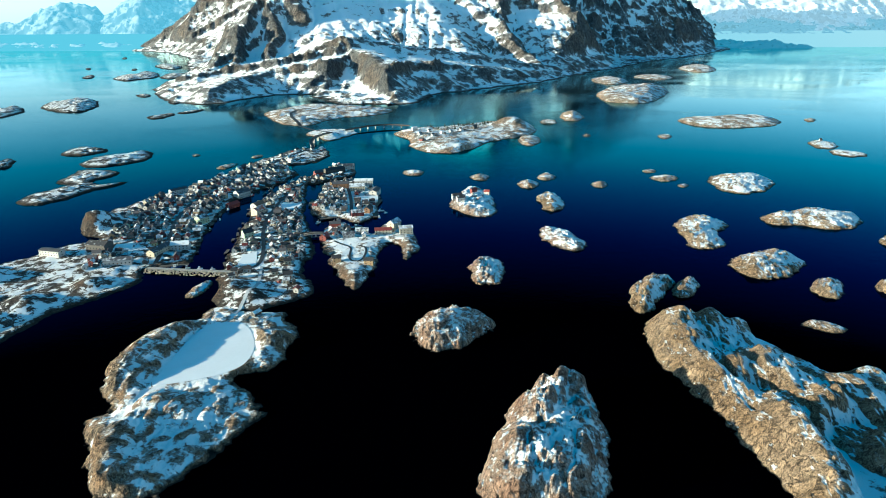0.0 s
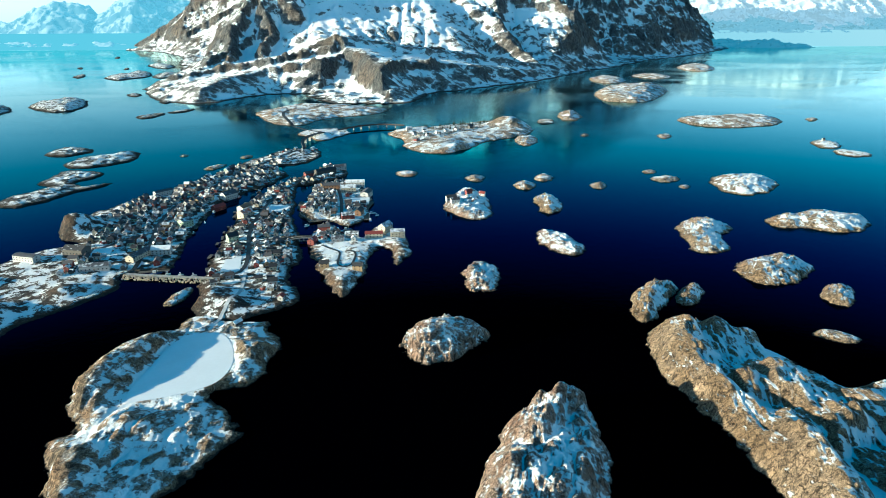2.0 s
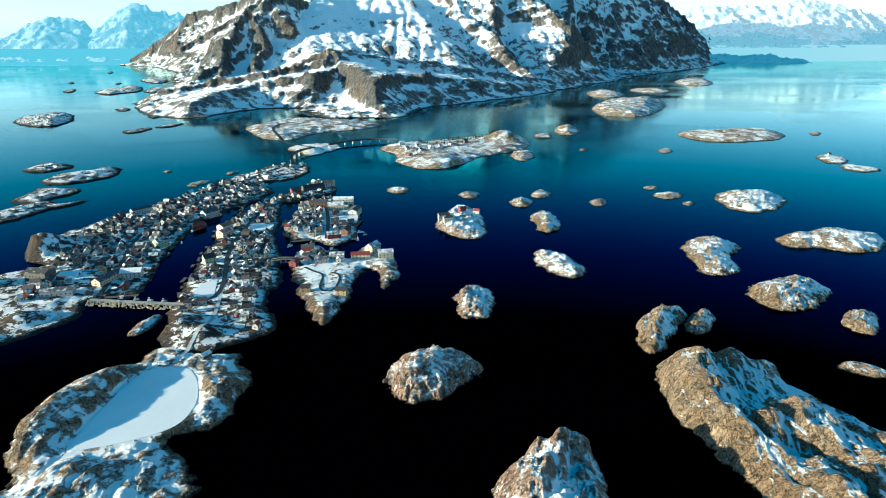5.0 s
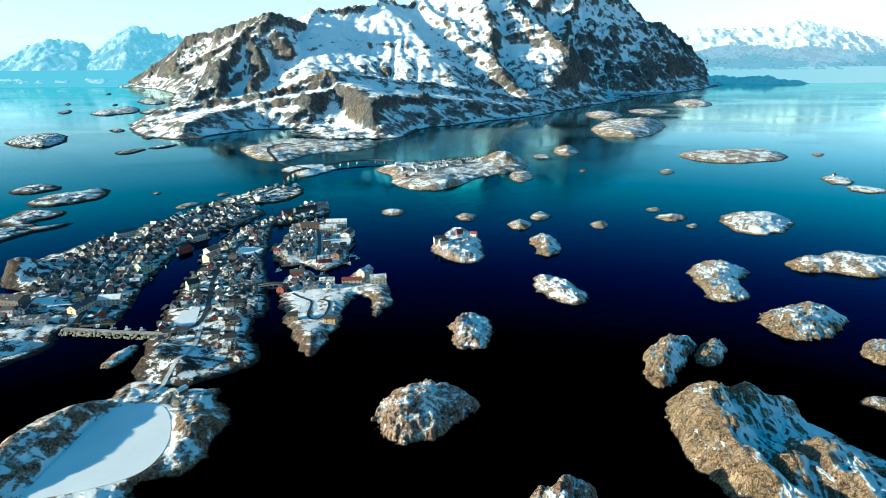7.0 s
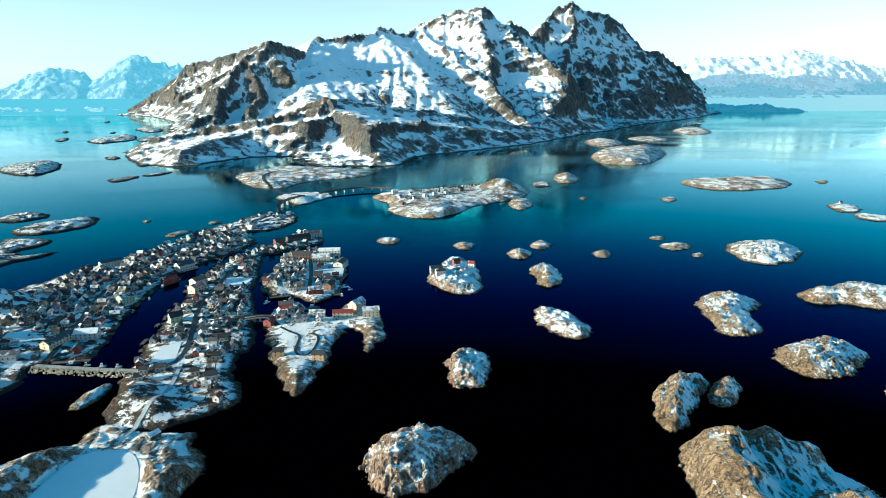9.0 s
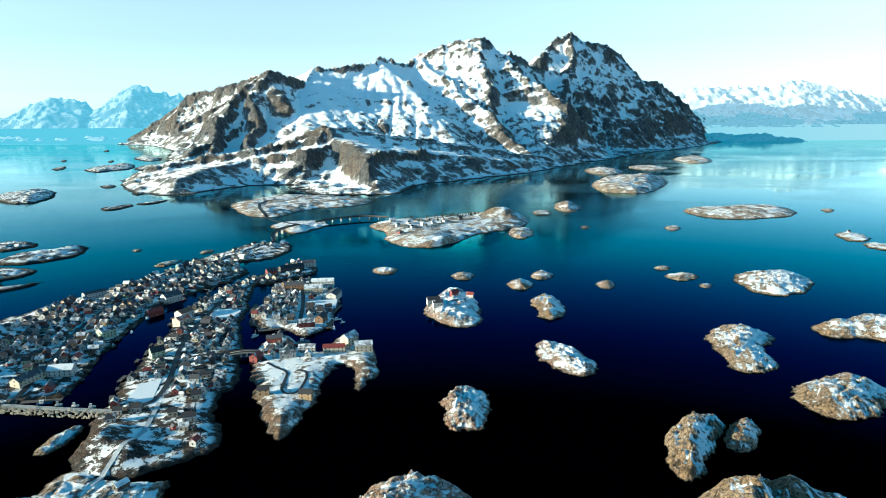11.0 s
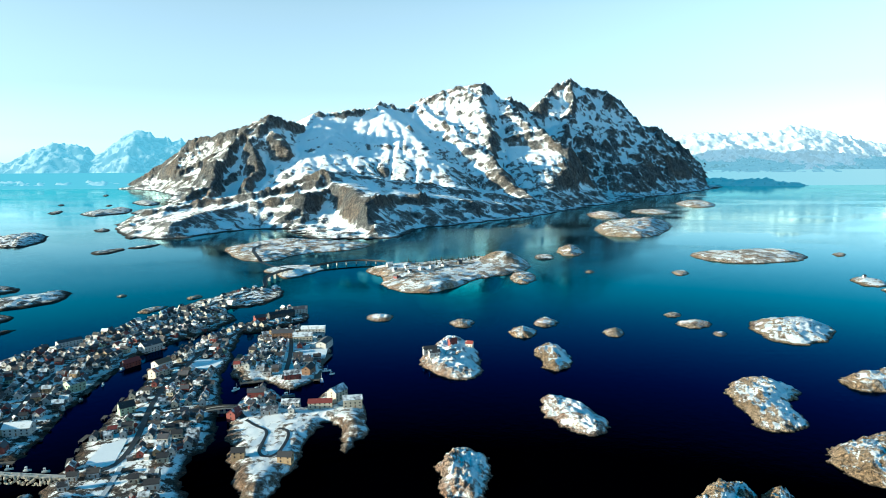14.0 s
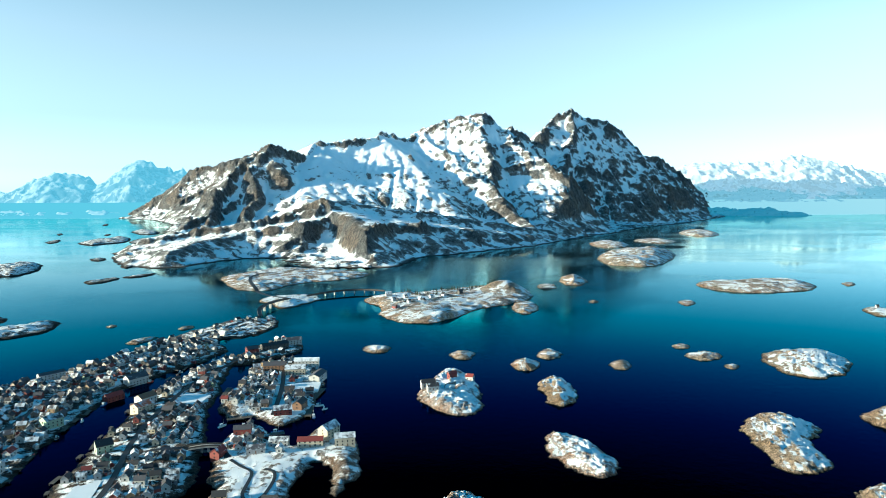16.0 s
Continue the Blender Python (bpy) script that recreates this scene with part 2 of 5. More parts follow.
SEA, seat, seab = material("sea_water")
seat.nodes.remove(seab)
spos = seat.nodes.new("ShaderNodeNewGeometry").outputs["Position"]
stretch = node(seat, "Mapping", Vector=spos)
stretch.inputs["Scale"].default_value = (0.5, 1, 1)
calm = noise_tex(seat, stretch.outputs[0], 0.004, 4, 0.55, 0.8)                      # broad calm and ruffled fields
ripple = noise_tex(seat, spos, 0.11, 5, 0.65)
sbump = node(seat, "Bump", Strength=node(seat, "MapRange", Value=calm, From_Min=0.35, From_Max=0.65, To_Min=0.03, To_Max=0.17).outputs[0], Distance=1.0, Height=ripple)
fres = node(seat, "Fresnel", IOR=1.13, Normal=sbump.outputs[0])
# reflection colour painted by view angle: navy looking down, pale at grazing
sheen_tint = ramp(seat, fres.outputs[0], [(0.07, (0.02, 0.12, 1.0)), (0.17, (0.10, 0.70, 1.0)), (0.40, (0.72, 0.93, 0.90))])
gloss = node(seat, "BsdfGlossy", Color=sheen_tint, Normal=sbump.outputs[0], Roughness=node(seat, "MapRange", Value=calm, From_Min=0.35, From_Max=0.65, To_Min=0.02, To_Max=0.2).outputs[0])
deep = node(seat, "BsdfDiffuse", Color=(0.0, 0.00005, 0.0004, 1))
smix = seat.nodes.new("ShaderNodeMixShader")
# reflection bent away from plain Fresnel: none when steep, nearly full at grazing
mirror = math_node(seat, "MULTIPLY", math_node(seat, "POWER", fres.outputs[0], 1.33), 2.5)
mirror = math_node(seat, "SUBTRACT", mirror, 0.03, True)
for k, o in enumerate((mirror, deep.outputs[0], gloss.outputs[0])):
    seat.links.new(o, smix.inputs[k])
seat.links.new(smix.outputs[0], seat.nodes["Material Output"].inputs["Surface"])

# ---- the sea ----
sea_me = bpy.data.meshes.new("water")
sb = bmesh.new()
ring_in = sb.verts.new((0, 1000, 0))
rim = [sb.verts.new((6500 * math.cos(a), 1000 + 6500 * math.sin(a), 0)) for a in np.linspace(0, 2 * math.pi, 65)[:-1]]
for a, b in zip(rim, rim[1:] + rim[:1]):
    sb.faces.new((ring_in, a, b))
sb.to_mesh(sea_me)
sb.free()
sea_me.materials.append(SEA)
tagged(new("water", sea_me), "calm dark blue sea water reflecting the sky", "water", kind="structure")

# ---- islands: height and coast in plan ----
ISLES = {
    "big_right": (24, [(172, 520), (168, 482), (168, 446), (178, 412), (188, 380), (193, 339), (195, 309), (200, 274), (249, 270), (320, 344), (342, 408), (333, 441), (311, 443), (292, 430), (284, 452), (264, 486), (258, 528), (226, 546), (188, 530)]),
    "twin_west": (13, [(178, 588), (196, 618), (221, 633), (231, 616), (220, 593), (201, 568), (186, 542), (175, 547)]),
    "twin_east": (9, [(219, 587), (236, 616), (250, 622), (255, 605), (236, 577), (222, 574)]),
    "middle_near": (26, [(19, 310), (22, 335), (35, 368), (52, 393), (74, 422), (97, 428), (103, 398), (105, 368), (105, 350), (99, 324), (94, 304), (76, 279), (28, 275)]),
    "dome": (21, [(-27, 496), (-24, 519), (-7, 535), (11, 549), (33, 535), (47, 522), (47, 513), (31, 506), (16, 484), (-2, 470), (-18, 477)]),
    "square": (12, [(26, 629), (31, 674), (47, 683), (65, 674), (67, 647), (59, 613), (40, 607)]),
    "oval": (8, [(114, 773), (126, 793), (145, 788), (161, 757), (166, 716), (153, 701), (133, 714), (120, 738)]),
    "cabin": (14, [(9, 888), (13, 928), (35, 980), (57, 986), (73, 937), (75, 876), (65, 835), (42, 838), (24, 858)]),
    "knob": (9, [(139, 937), (153, 961), (172, 947), (172, 903), (159, 862), (139, 862), (136, 898)]),
    "skerry0": (3.64, [(-30, 1093), (-35, 1074), (-49, 1067), (-63, 1075), (-70, 1093), (-64, 1105), (-51, 1112), (-36, 1105)]),
    "skerry1": (4.2, [(78, 1059), (71, 1039), (59, 1031), (47, 1040), (43, 1060), (49, 1073), (61, 1080), (74, 1072)]),
    "skerry2": (5.32, [(153, 1014), (144, 990), (130, 981), (118, 991), (115, 1014), (122, 1029), (136, 1038), (149, 1028)]),
    "skerry3": (4.48, [(186, 1059), (177, 1038), (164, 1030), (154, 1039), (152, 1060), (158, 1074), (172, 1082), (183, 1073)]),
    "skerry4": (4.2, [(259, 1009), (251, 990), (240, 983), (232, 991), (231, 1009), (238, 1020), (249, 1027), (258, 1020)]),
    "skerry5": (2.52, [(360, 1094), (353, 1082), (342, 1077), (334, 1082), (334, 1095), (340, 1103), (351, 1108), (359, 1103)]),
    "skerry6": (4.2, [(382, 1047), (369, 1027), (350, 1020), (336, 1028), (334, 1048), (345, 1060), (365, 1067), (379, 1059)]),
    "skerry7": (2.24, [(381, 998), (375, 988), (367, 984), (361, 989), (362, 998), (366, 1004), (374, 1008), (380, 1004)]),
    "skerry8": (2.8, [(490, 1412), (477, 1389), (463, 1380), (455, 1390), (457, 1413), (467, 1429), (481, 1438), (490, 1429)]),
    "skerry9": (1.4, [(320, 1426), (315, 1414), (307, 1409), (300, 1414), (300, 1426), (304, 1434), (313, 1439), (319, 1434)]),
    "skerry10": (1.96, [(906, 1617), (891, 1596), (875, 1588), (868, 1597), (874, 1618), (886, 1633), (902, 1641), (910, 1632)]),
    "skerry11": (3.08, [(278, 1606), (266, 1575), (248, 1562), (233, 1575), (231, 1608), (241, 1632), (260, 1644), (275, 1631)]),
    "skerry12": (6.44, [(205, 1376), (191, 1327), (172, 1308), (157, 1328), (155, 1377), (166, 1413), (187, 1434), (203, 1413)]),
    "skerry13": (2.2, [(-473, 1237), (-466, 1252), (-455, 1241), (-462, 1226)]),
    "skerry14": (3.4, [(-396, 1128), (-389, 1158), (-362, 1171), (-365, 1144), (-376, 1119)]),
    "skerry17": (3, [(-359, 1214), (-350, 1239), (-332, 1233), (-342, 1209)]),
    "heart": (9, [(418, 1036), (451, 1068), (512, 1079), (528, 1029), (517, 999), (462, 944), (427, 941), (416, 987)]),
    "arrow": (10, [(294, 812), (314, 830), (346, 835), (363, 805), (360, 791), (337, 778), (330, 722), (305, 709), (284, 713), (289, 765)]),
    "long_right": (13, [(409, 831), (459, 855), (497, 870), (523, 848), (547, 836), (539, 807), (492, 771), (470, 782), (452, 794), (416, 794)]),
    "lumpy": (13, [(308, 671), (334, 688), (366, 703), (386, 685), (388, 660), (354, 626), (322, 617), (305, 631)]),
    "stub": (9, [(360, 604), (383, 622), (399, 615), (383, 577), (363, 569), (356, 586)]),
    "edge_a": (9, [(509, 735), (532, 755), (562, 759), (570, 740), (530, 708), (510, 712)]),
    "edge_b": (9, [(421, 601), (441, 614), (463, 610), (454, 585), (426, 576)]),
    "low": (4, [(307, 521), (327, 530), (345, 518), (343, 504), (330, 500), (313, 512)]),
    "far_long": (9, [(565, 1624), (609, 1673), (667, 1659), (742, 1705), (822, 1661), (802, 1565), (731, 1520), (620, 1500), (573, 1547)]),
    "far_c": (9, [(1043, 3057), (1153, 3245), (1244, 3241), (1209, 2993), (1106, 2838), (1031, 2892)]),
    "far_d1": (9, [(555, 2577), (616, 2688), (698, 2662), (694, 2498), (614, 2406), (562, 2445)]),
    "far_d2": (6, [(731, 2686), (823, 2791), (900, 2744), (896, 2613), (798, 2554)]),
    "far_d3": (16, [(481, 2135), (571, 2316), (681, 2365), (763, 2344), (731, 2164), (591, 1922), (511, 1925), (466, 1974)]),
    "far_e": (12, [(294, 1699), (329, 1765), (357, 1754), (359, 1670), (322, 1610), (297, 1619)]),
    "lighthouse": (5, [(729, 1328), (769, 1361), (792, 1339), (782, 1291), (745, 1264), (724, 1286)]),
    "lighthouse2": (4, [(723, 1240), (756, 1265), (784, 1239), (792, 1206), (737, 1193)]),
    "green": (9, [(-115, 1456), (-81, 1507), (-4, 1539), (76, 1584), (160, 1625), (208, 1565), (210, 1454), (151, 1399), (89, 1357), (63, 1288), (7, 1236), (-47, 1268), (-69, 1324), (-65, 1372)]),
    "bridge_isle": (9, [(-482, 1772), (-437, 1840), (-388, 1949), (-293, 1911), (-225, 1876), (-128, 1840), (-138, 1755), (-205, 1702), (-260, 1685), (-293, 1624), (-315, 1559), (-378, 1577), (-425, 1662)]),
    "link": (5, [(-307, 1454), (-285, 1506), (-236, 1520), (-193, 1504), (-184, 1452), (-218, 1394), (-244, 1370), (-270, 1421)]),
    "left_dark": (11, [(-1144, 1910), (-1168, 2031), (-1128, 2004), (-1135, 2082), (-1096, 2108), (-991, 1963), (-964, 1859), (-971, 1796), (-1025, 1798), (-1079, 1841)]),
    "left_edge": (8, [(-1249, 1805), (-1220, 1857), (-1231, 1913), (-1228, 1947), (-1122, 1822), (-1122, 1771), (-1125, 1705), (-1172, 1688)]),
    "left_6": (6, [(-739, 1264), (-734, 1313), (-717, 1324), (-689, 1323), (-644, 1283), (-659, 1262), (-684, 1237), (-711, 1237)]),
    "left_7": (7, [(-649, 1160), (-645, 1211), (-633, 1240), (-599, 1260), (-585, 1292), (-550, 1259), (-537, 1204), (-559, 1171), (-587, 1145), (-625, 1141)]),
    "left_8": (5, [(-622, 1041), (-621, 1095), (-624, 1128), (-585, 1119), (-547, 1110), (-542, 1077), (-560, 1047), (-560, 1011), (-599, 1019)]),
    "left_9": (6, [(-797, 1132), (-804, 1191), (-804, 1224), (-775, 1190), (-756, 1149), (-767, 1131), (-770, 1090)]),
    "left_10": (6, [(-613, 910), (-618, 953), (-603, 978), (-591, 1012), (-565, 1040), (-533, 1011), (-502, 1046), (-505, 1017), (-526, 997), (-543, 961), (-551, 930), (-572, 896)]),
    "reef0": (4, [(-763, 1712), (-744, 1740), (-722, 1778), (-696, 1767), (-700, 1701), (-725, 1674)]),
    "reef1": (4, [(-707, 1778), (-684, 1818), (-647, 1859), (-654, 1796), (-681, 1767)]),
    "reef2": (8, [(-1317, 2712), (-1336, 2853), (-1287, 2875), (-1319, 3006), (-1280, 3032), (-1188, 2895), (-1141, 2748), (-1182, 2683), (-1211, 2600)]),
    "reef3": (6, [(-1141, 2748), (-1172, 2945), (-1110, 2942), (-1056, 2838), (-1055, 2699), (-1091, 2679)]),
    "reef4": (8, [(-1393, 3308), (-1406, 3480), (-1266, 3334), (-1205, 3202), (-1224, 3114), (-1300, 3177)]),
    "reef5": (4, [(-1467, 2764), (-1482, 2910), (-1409, 2784), (-1398, 2693)]),
    "reef6": (4, [(-981, 2160), (-975, 2219), (-919, 2157), (-926, 2101)]),
    "reef7": (4, [(-818, 2005), (-799, 2043), (-763, 1991), (-778, 1943)]),
    "reef8": (4, [(-1797, 3863), (-1834, 4002), (-1758, 3861), (-1738, 3774)]),
    "reef9": (3, [(-1663, 3198), (-1674, 3260), (-1613, 3165), (-1604, 3106)]),
    "reef10": (3, [(-1418, 3124), (-1434, 3215), (-1384, 3122), (-1377, 3065)]),
    "west": (5, [(-447, 462), (-564, 623), (-504, 653), (-481, 673), (-454, 708), (-434, 737), (-407, 757), (-456, 778), (-467, 828), (-454, 879), (-420, 950), (-384, 1015), (-363, 1090), (-332, 1191), (-292, 1293), (-222, 1292), (-209, 1213), (-237, 1152), (-286, 1148), (-236, 1096), (-253, 1024), (-277, 976), (-296, 954), (-296, 898), (-295, 821), (-288, 739), (-273, 684), (-276, 667), (-315, 664), (-307, 625), (-327, 583), (-353, 552), (-364, 501), (-378, 453)]),
    "central": (5, [(-231, 647), (-244, 706), (-254, 805), (-265, 915), (-247, 994), (-231, 1047), (-212, 1032), (-200, 954), (-187, 866), (-174, 816), (-156, 760), (-149, 701), (-145, 663), (-142, 631), (-120, 597), (-132, 581), (-152, 562), (-172, 545), (-205, 548), (-216, 572), (-222, 600)]),
    "quay": (4, [(-174, 843), (-186, 891), (-182, 953), (-186, 1003), (-167, 1046), (-105, 1016), (-88, 912), (-94, 822), (-114, 806), (-138, 842), (-150, 828)]),
    "row": (4, [(-228, 1032), (-212, 1094), (-182, 1148), (-145, 1117), (-145, 1069), (-183, 1032), (-202, 1010)]),
    "hotel": (5, [(-151, 771), (-147, 804), (-132, 819), (-112, 790), (-101, 761), (-82, 766), (-80, 789), (-71, 812), (-57, 793), (-43, 793), (-32, 752), (-27, 715), (-34, 693), (-40, 673), (-46, 693), (-51, 723), (-57, 740), (-66, 735), (-68, 709), (-69, 681), (-72, 649), (-80, 618), (-87, 595), (-98, 618), (-112, 649), (-126, 685), (-140, 725)]),
    "stadium": (7, [(-206, 574), (-180, 550), (-156, 544), (-144, 550), (-126, 513), (-122, 485), (-131, 451), (-139, 444), (-156, 439), (-154, 428), (-134, 408), (-122, 392), (-123, 374), (-137, 355), (-149, 336), (-156, 325), (-164, 313), (-165, 307), (-177, 303), (-201, 306), (-214, 326), (-222, 336), (-223, 351), (-232, 362), (-237, 379), (-228, 386), (-228, 397), (-248, 417), (-253, 438), (-259, 461), (-255, 492), (-236, 520), (-221, 538)]),
    "jetty_rock": (4, [(-251, 582), (-247, 611), (-236, 627), (-230, 611), (-237, 581)]),
    "reef0": (4, [(-763, 1712), (-744, 1740), (-722, 1778), (-696, 1767), (-700, 1701), (-725, 1674)]),
    "reef1": (4, [(-707, 1778), (-684, 1818), (-647, 1859), (-654, 1796), (-681, 1767)]),
    "reef2": (8, [(-1317, 2712), (-1336, 2853), (-1287, 2875), (-1319, 3006), (-1280, 3032), (-1188, 2895), (-1141, 2748), (-1182, 2683), (-1211, 2600)]),
    "reef3": (6, [(-1141, 2748), (-1172, 2945), (-1110, 2942), (-1056, 2838), (-1055, 2699), (-1091, 2679)]),
    "reef4": (8, [(-1393, 3308), (-1406, 3480), (-1266, 3334), (-1205, 3202), (-1224, 3114), (-1300, 3177)]),
    "reef5": (4, [(-1467, 2764), (-1482, 2910), (-1409, 2784), (-1398, 2693)]),
    "reef6": (4, [(-981, 2160), (-975, 2219), (-919, 2157), (-926, 2101)]),
    "reef7": (4, [(-818, 2005), (-799, 2043), (-763, 1991), (-778, 1943)]),
    "reef8": (4, [(-1797, 3863), (-1834, 4002), (-1758, 3861), (-1738, 3774)]),
    "reef9": (3, [(-1663, 3198), (-1674, 3260), (-1613, 3165), (-1604, 3106)]),
    "reef10": (3, [(-1418, 3124), (-1434, 3215), (-1384, 3122), (-1377, 3065)]),
    "reef11": (8, [(2940, 5145), (2812, 4950), (2738, 4876), (2754, 4957), (2855, 5156), (2951, 5301), (3020, 5361), (3013, 5292)]),
}
FIELDS = []


def ground(x, y):
    """The height of the land at a place."""
    z = 0.0
    for xs, ys, h in FIELDS:
        if xs[0] < x < xs[-1] and ys[0] < y < ys[-1]:
            fx, fy = (x - xs[0]) / (xs[1] - xs[0]), (y - ys[0]) / (ys[1] - ys[0])
            i, j = int(fx), int(fy)
            i, j = min(i, len(xs) - 2), min(j, len(ys) - 2)
            fx, fy = fx - i, fy - j
            v = (h[j, i] * (1 - fx) + h[j, i + 1] * fx) * (1 - fy) + (h[j + 1, i] * (1 - fx) + h[j + 1, i + 1] * fx) * fy
            z = max(z, v)
    return z


def island(key, name, label, seed, cell, rise=0.2, mounds=(), flats=(), rough=1.0, material=None, coast_noise=1.0, tilt=0.0):
    height, outline = ISLES[key]
    height *= 1.0 if key in VILLAGE else 1.22
    poly = smooth_outline(outline)
    (x0, y0), (x1, y1) = poly.min(0) - 14, poly.max(0) + 14
    xs, ys = np.arange(x0, x1 + cell, cell), np.arange(y0, y1 + cell, cell)
    gx, gy = np.meshgrid(xs, ys)
    size = math.sqrt(abs(np.sum(poly[:, 0] * np.roll(poly[:, 1], -1) - poly[:, 1] * np.roll(poly[:, 0], -1))) / 2)
    s = min(max(size * 0.24, 4), 24)
    d = inside_distance(poly, gx, gy) + coast_noise * (fbm(gx / s, gy / s, 6, seed, gain=0.65) * min(size * 0.15, 9) + 0.6)
    w = min(size * rise, 22)
    base = height * (1 - np.exp(-np.maximum(d, 0) / w)) - np.maximum(-d, 0) * 0.6
    if tilt:      # the crest runs along the western shore and the land falls away to the east
        west = np.where(d > 0, gx, 1e9).min(1, keepdims=True)
        east = np.where(d > 0, gx, -1e9).max(1, keepdims=True)
        u = np.clip((gx - west) / np.maximum(east - west, 30), 0, 1)
        fall = np.clip((u + 0.12 * fbm(gx / 25, gy / 25, 3, seed + 9) - 0.15) / 0.32, 0, 1)
        fall = fall * fall * (3 - 2 * fall)
        base = np.where(d > 0, base * (1 + tilt * (0.08 - 0.85 * fall)), base)
    for mx, my, mr, mh in mounds:
        q = ((gx - mx) ** 2 + (gy - my) ** 2) / (mr * mr)
        base = base + mh * np.exp(-q * 1.6) * np.clip(d / (0.3 * mr), 0, 1)
    lift = np.clip(d / w, 0, 1.3)
    big, mid, small = min(size * 0.34, 70), min(size * 0.14, 30), min(size * 0.06, 9)
    # the rock is grooved along the island
    axis = np.linalg.svd(poly - poly.mean(0), full_matrices=False)[2][0]
    lx, ly = gx * axis[0] + gy * axis[1], gy * axis[0] - gx * axis[1]
    # rounded blocks parted by sharp clefts, large, middling and small
    relief = -fbm(lx / big / 1.7, ly / big, 4, seed + 3, True) * height * 0.17 - fbm(lx / mid / 2.2, ly / mid, 4, seed + 5, True, 0.55) * min(height * 0.12, 2.2)
    base = base + rough * (lift * relief - np.clip(d / 3, 0, 1) * fbm(lx / small / 2.0, ly / small, 4, seed + 7, True, 0.6) * min(height * 0.07, 0.7))
    for plan, level, margin in flats:
        q = np.clip(-inside_distance(np.array(plan, float), gx, gy) / margin, 0, 1)
        q = np.clip(q + 0.25 * fbm(gx / 7, gy / 7, 3, seed + 11) * (q > 0), 0, 1)
        q = q * q * (3 - 2 * q)
        base = np.where(d > 0, base * q + level * (1 - q), base)
    base = np.where(d > 5, np.maximum(base, 2.4), base) - 0.3
    FIELDS.append((xs, ys, base))
    return tagged(grid_mesh(name, xs, ys, base, material or ISLE_ROCK), label, "island", kind="structure")


ROCKY = "bare brown rock islet with patchy snow in dark water"
VILLAGE = {"west", "central", "hotel", "quay", "row"}
PITCH = [(-213, 415), (-211, 440), (-210, 481), (-206, 509), (-193, 520), (-174, 520), (-161, 503), (-150, 473), (-151, 448), (-161, 435), (-181, 425), (-197, 420)]
LAND = {
    "west": dict(mounds=[(-440, 802, 38, 19), (-548, 622, 30, 14), (-520, 575, 28, 12), (-500, 604, 25, 9), (-482, 540, 28, 13), (-455, 500, 26, 12), (-440, 560, 24, 8), (-470, 620, 26, 9), (-430, 478, 24, 9), (-408, 520, 22, 8), (-505, 642, 24, 8), (-390, 562, 20, 7), (-350, 610, 18, 6)], rough=1.4),
    "central": dict(mounds=[(-208, 592, 24, 9), (-180, 578, 16, 5)], rough=0.9),
    "hotel": dict(mounds=[(-95, 625, 30, 4), (-40, 725, 22, 3)], rough=0.7),
    "quay": dict(mounds=[(-165, 865, 26, 6)], rough=0.3),
    "row": dict(rough=0.3),
    "green": dict(material=DRY_ISLE, mounds=[(160, 1520, 48, 17), (30, 1290, 40, 5), (-60, 1400, 50, 3)], rough=0.95),
    "bridge_isle": dict(material=DRY_ISLE, rough=1.0),
    "link": dict(rough=0.8),
    "big_right": dict(mounds=[(184, 490, 20, 5), (192, 420, 24, 8), (212, 350, 26, 8), (238, 448, 20, 13), (262, 385, 18, 13), (230, 518, 15, 9), (254, 505, 13, 8), (205, 505, 12, 5), (300, 430, 26, 5)], tilt=0.8, rough=1.9),
    "dome": dict(mounds=[(8, 505, 30, 5)], rough=0.7, tilt=0.35, material=SNOWY_ISLE),
    "middle_near": dict(tilt=0.3, rise=0.15, rough=1.3, mounds=[(80, 406, 14, 8), (95, 408, 13, 10), (66, 372, 20, 7), (40, 330, 16, 5)], material=SNOWY_ISLE),
    "square": dict(tilt=0.4, material=SNOWY_ISLE),
    "oval": dict(material=SNOWY_ISLE),
    "cabin": dict(tilt=0.3, material=SNOWY_ISLE),
}
seed = 0
for key, (height, outline) in ISLES.items():
    seed += 31
    if key in VILLAGE:
        island(key, "village_island", "low snowy rock island carrying a fishing village", seed, 1.6, 0.035, material=QUAY_GROUND if key in ("hotel", "quay") else VILLAGE_GROUND, **LAND[key])
    elif key == "stadium":
        island(key, "stadium_island", "rocky snow-streaked island with a flat snowy football pitch", seed, 0.7, 0.10, rough=1.6, material=STADIUM_ROCK,
               mounds=[(-243, 424, 22, 7), (-242, 446, 22, 7), (-239, 468, 22, 7.5), (-233, 489, 22, 7), (-225, 509, 22, 6), (-142, 488, 22, 8), (-215, 350, 28, 8), (-190, 390, 20, 5), (-200, 318, 26, 9)],
               flats=[(PITCH, 5.0, 9)], tilt=0.3)
    else:
        ext = np.ptp(np.array(outline), axis=0).max()
        island(key, "islet", ROCKY, seed, min(max(math.dist(np.mean(outline, 0), (15, 110)) * 0.0013, 0.6), 5), **{"material": DRY_ISLE if key[:3] in ("far", "ske") else DARK_ISLE if key[:4] in ("left", "reef") else None, **LAND.get(key, {})})

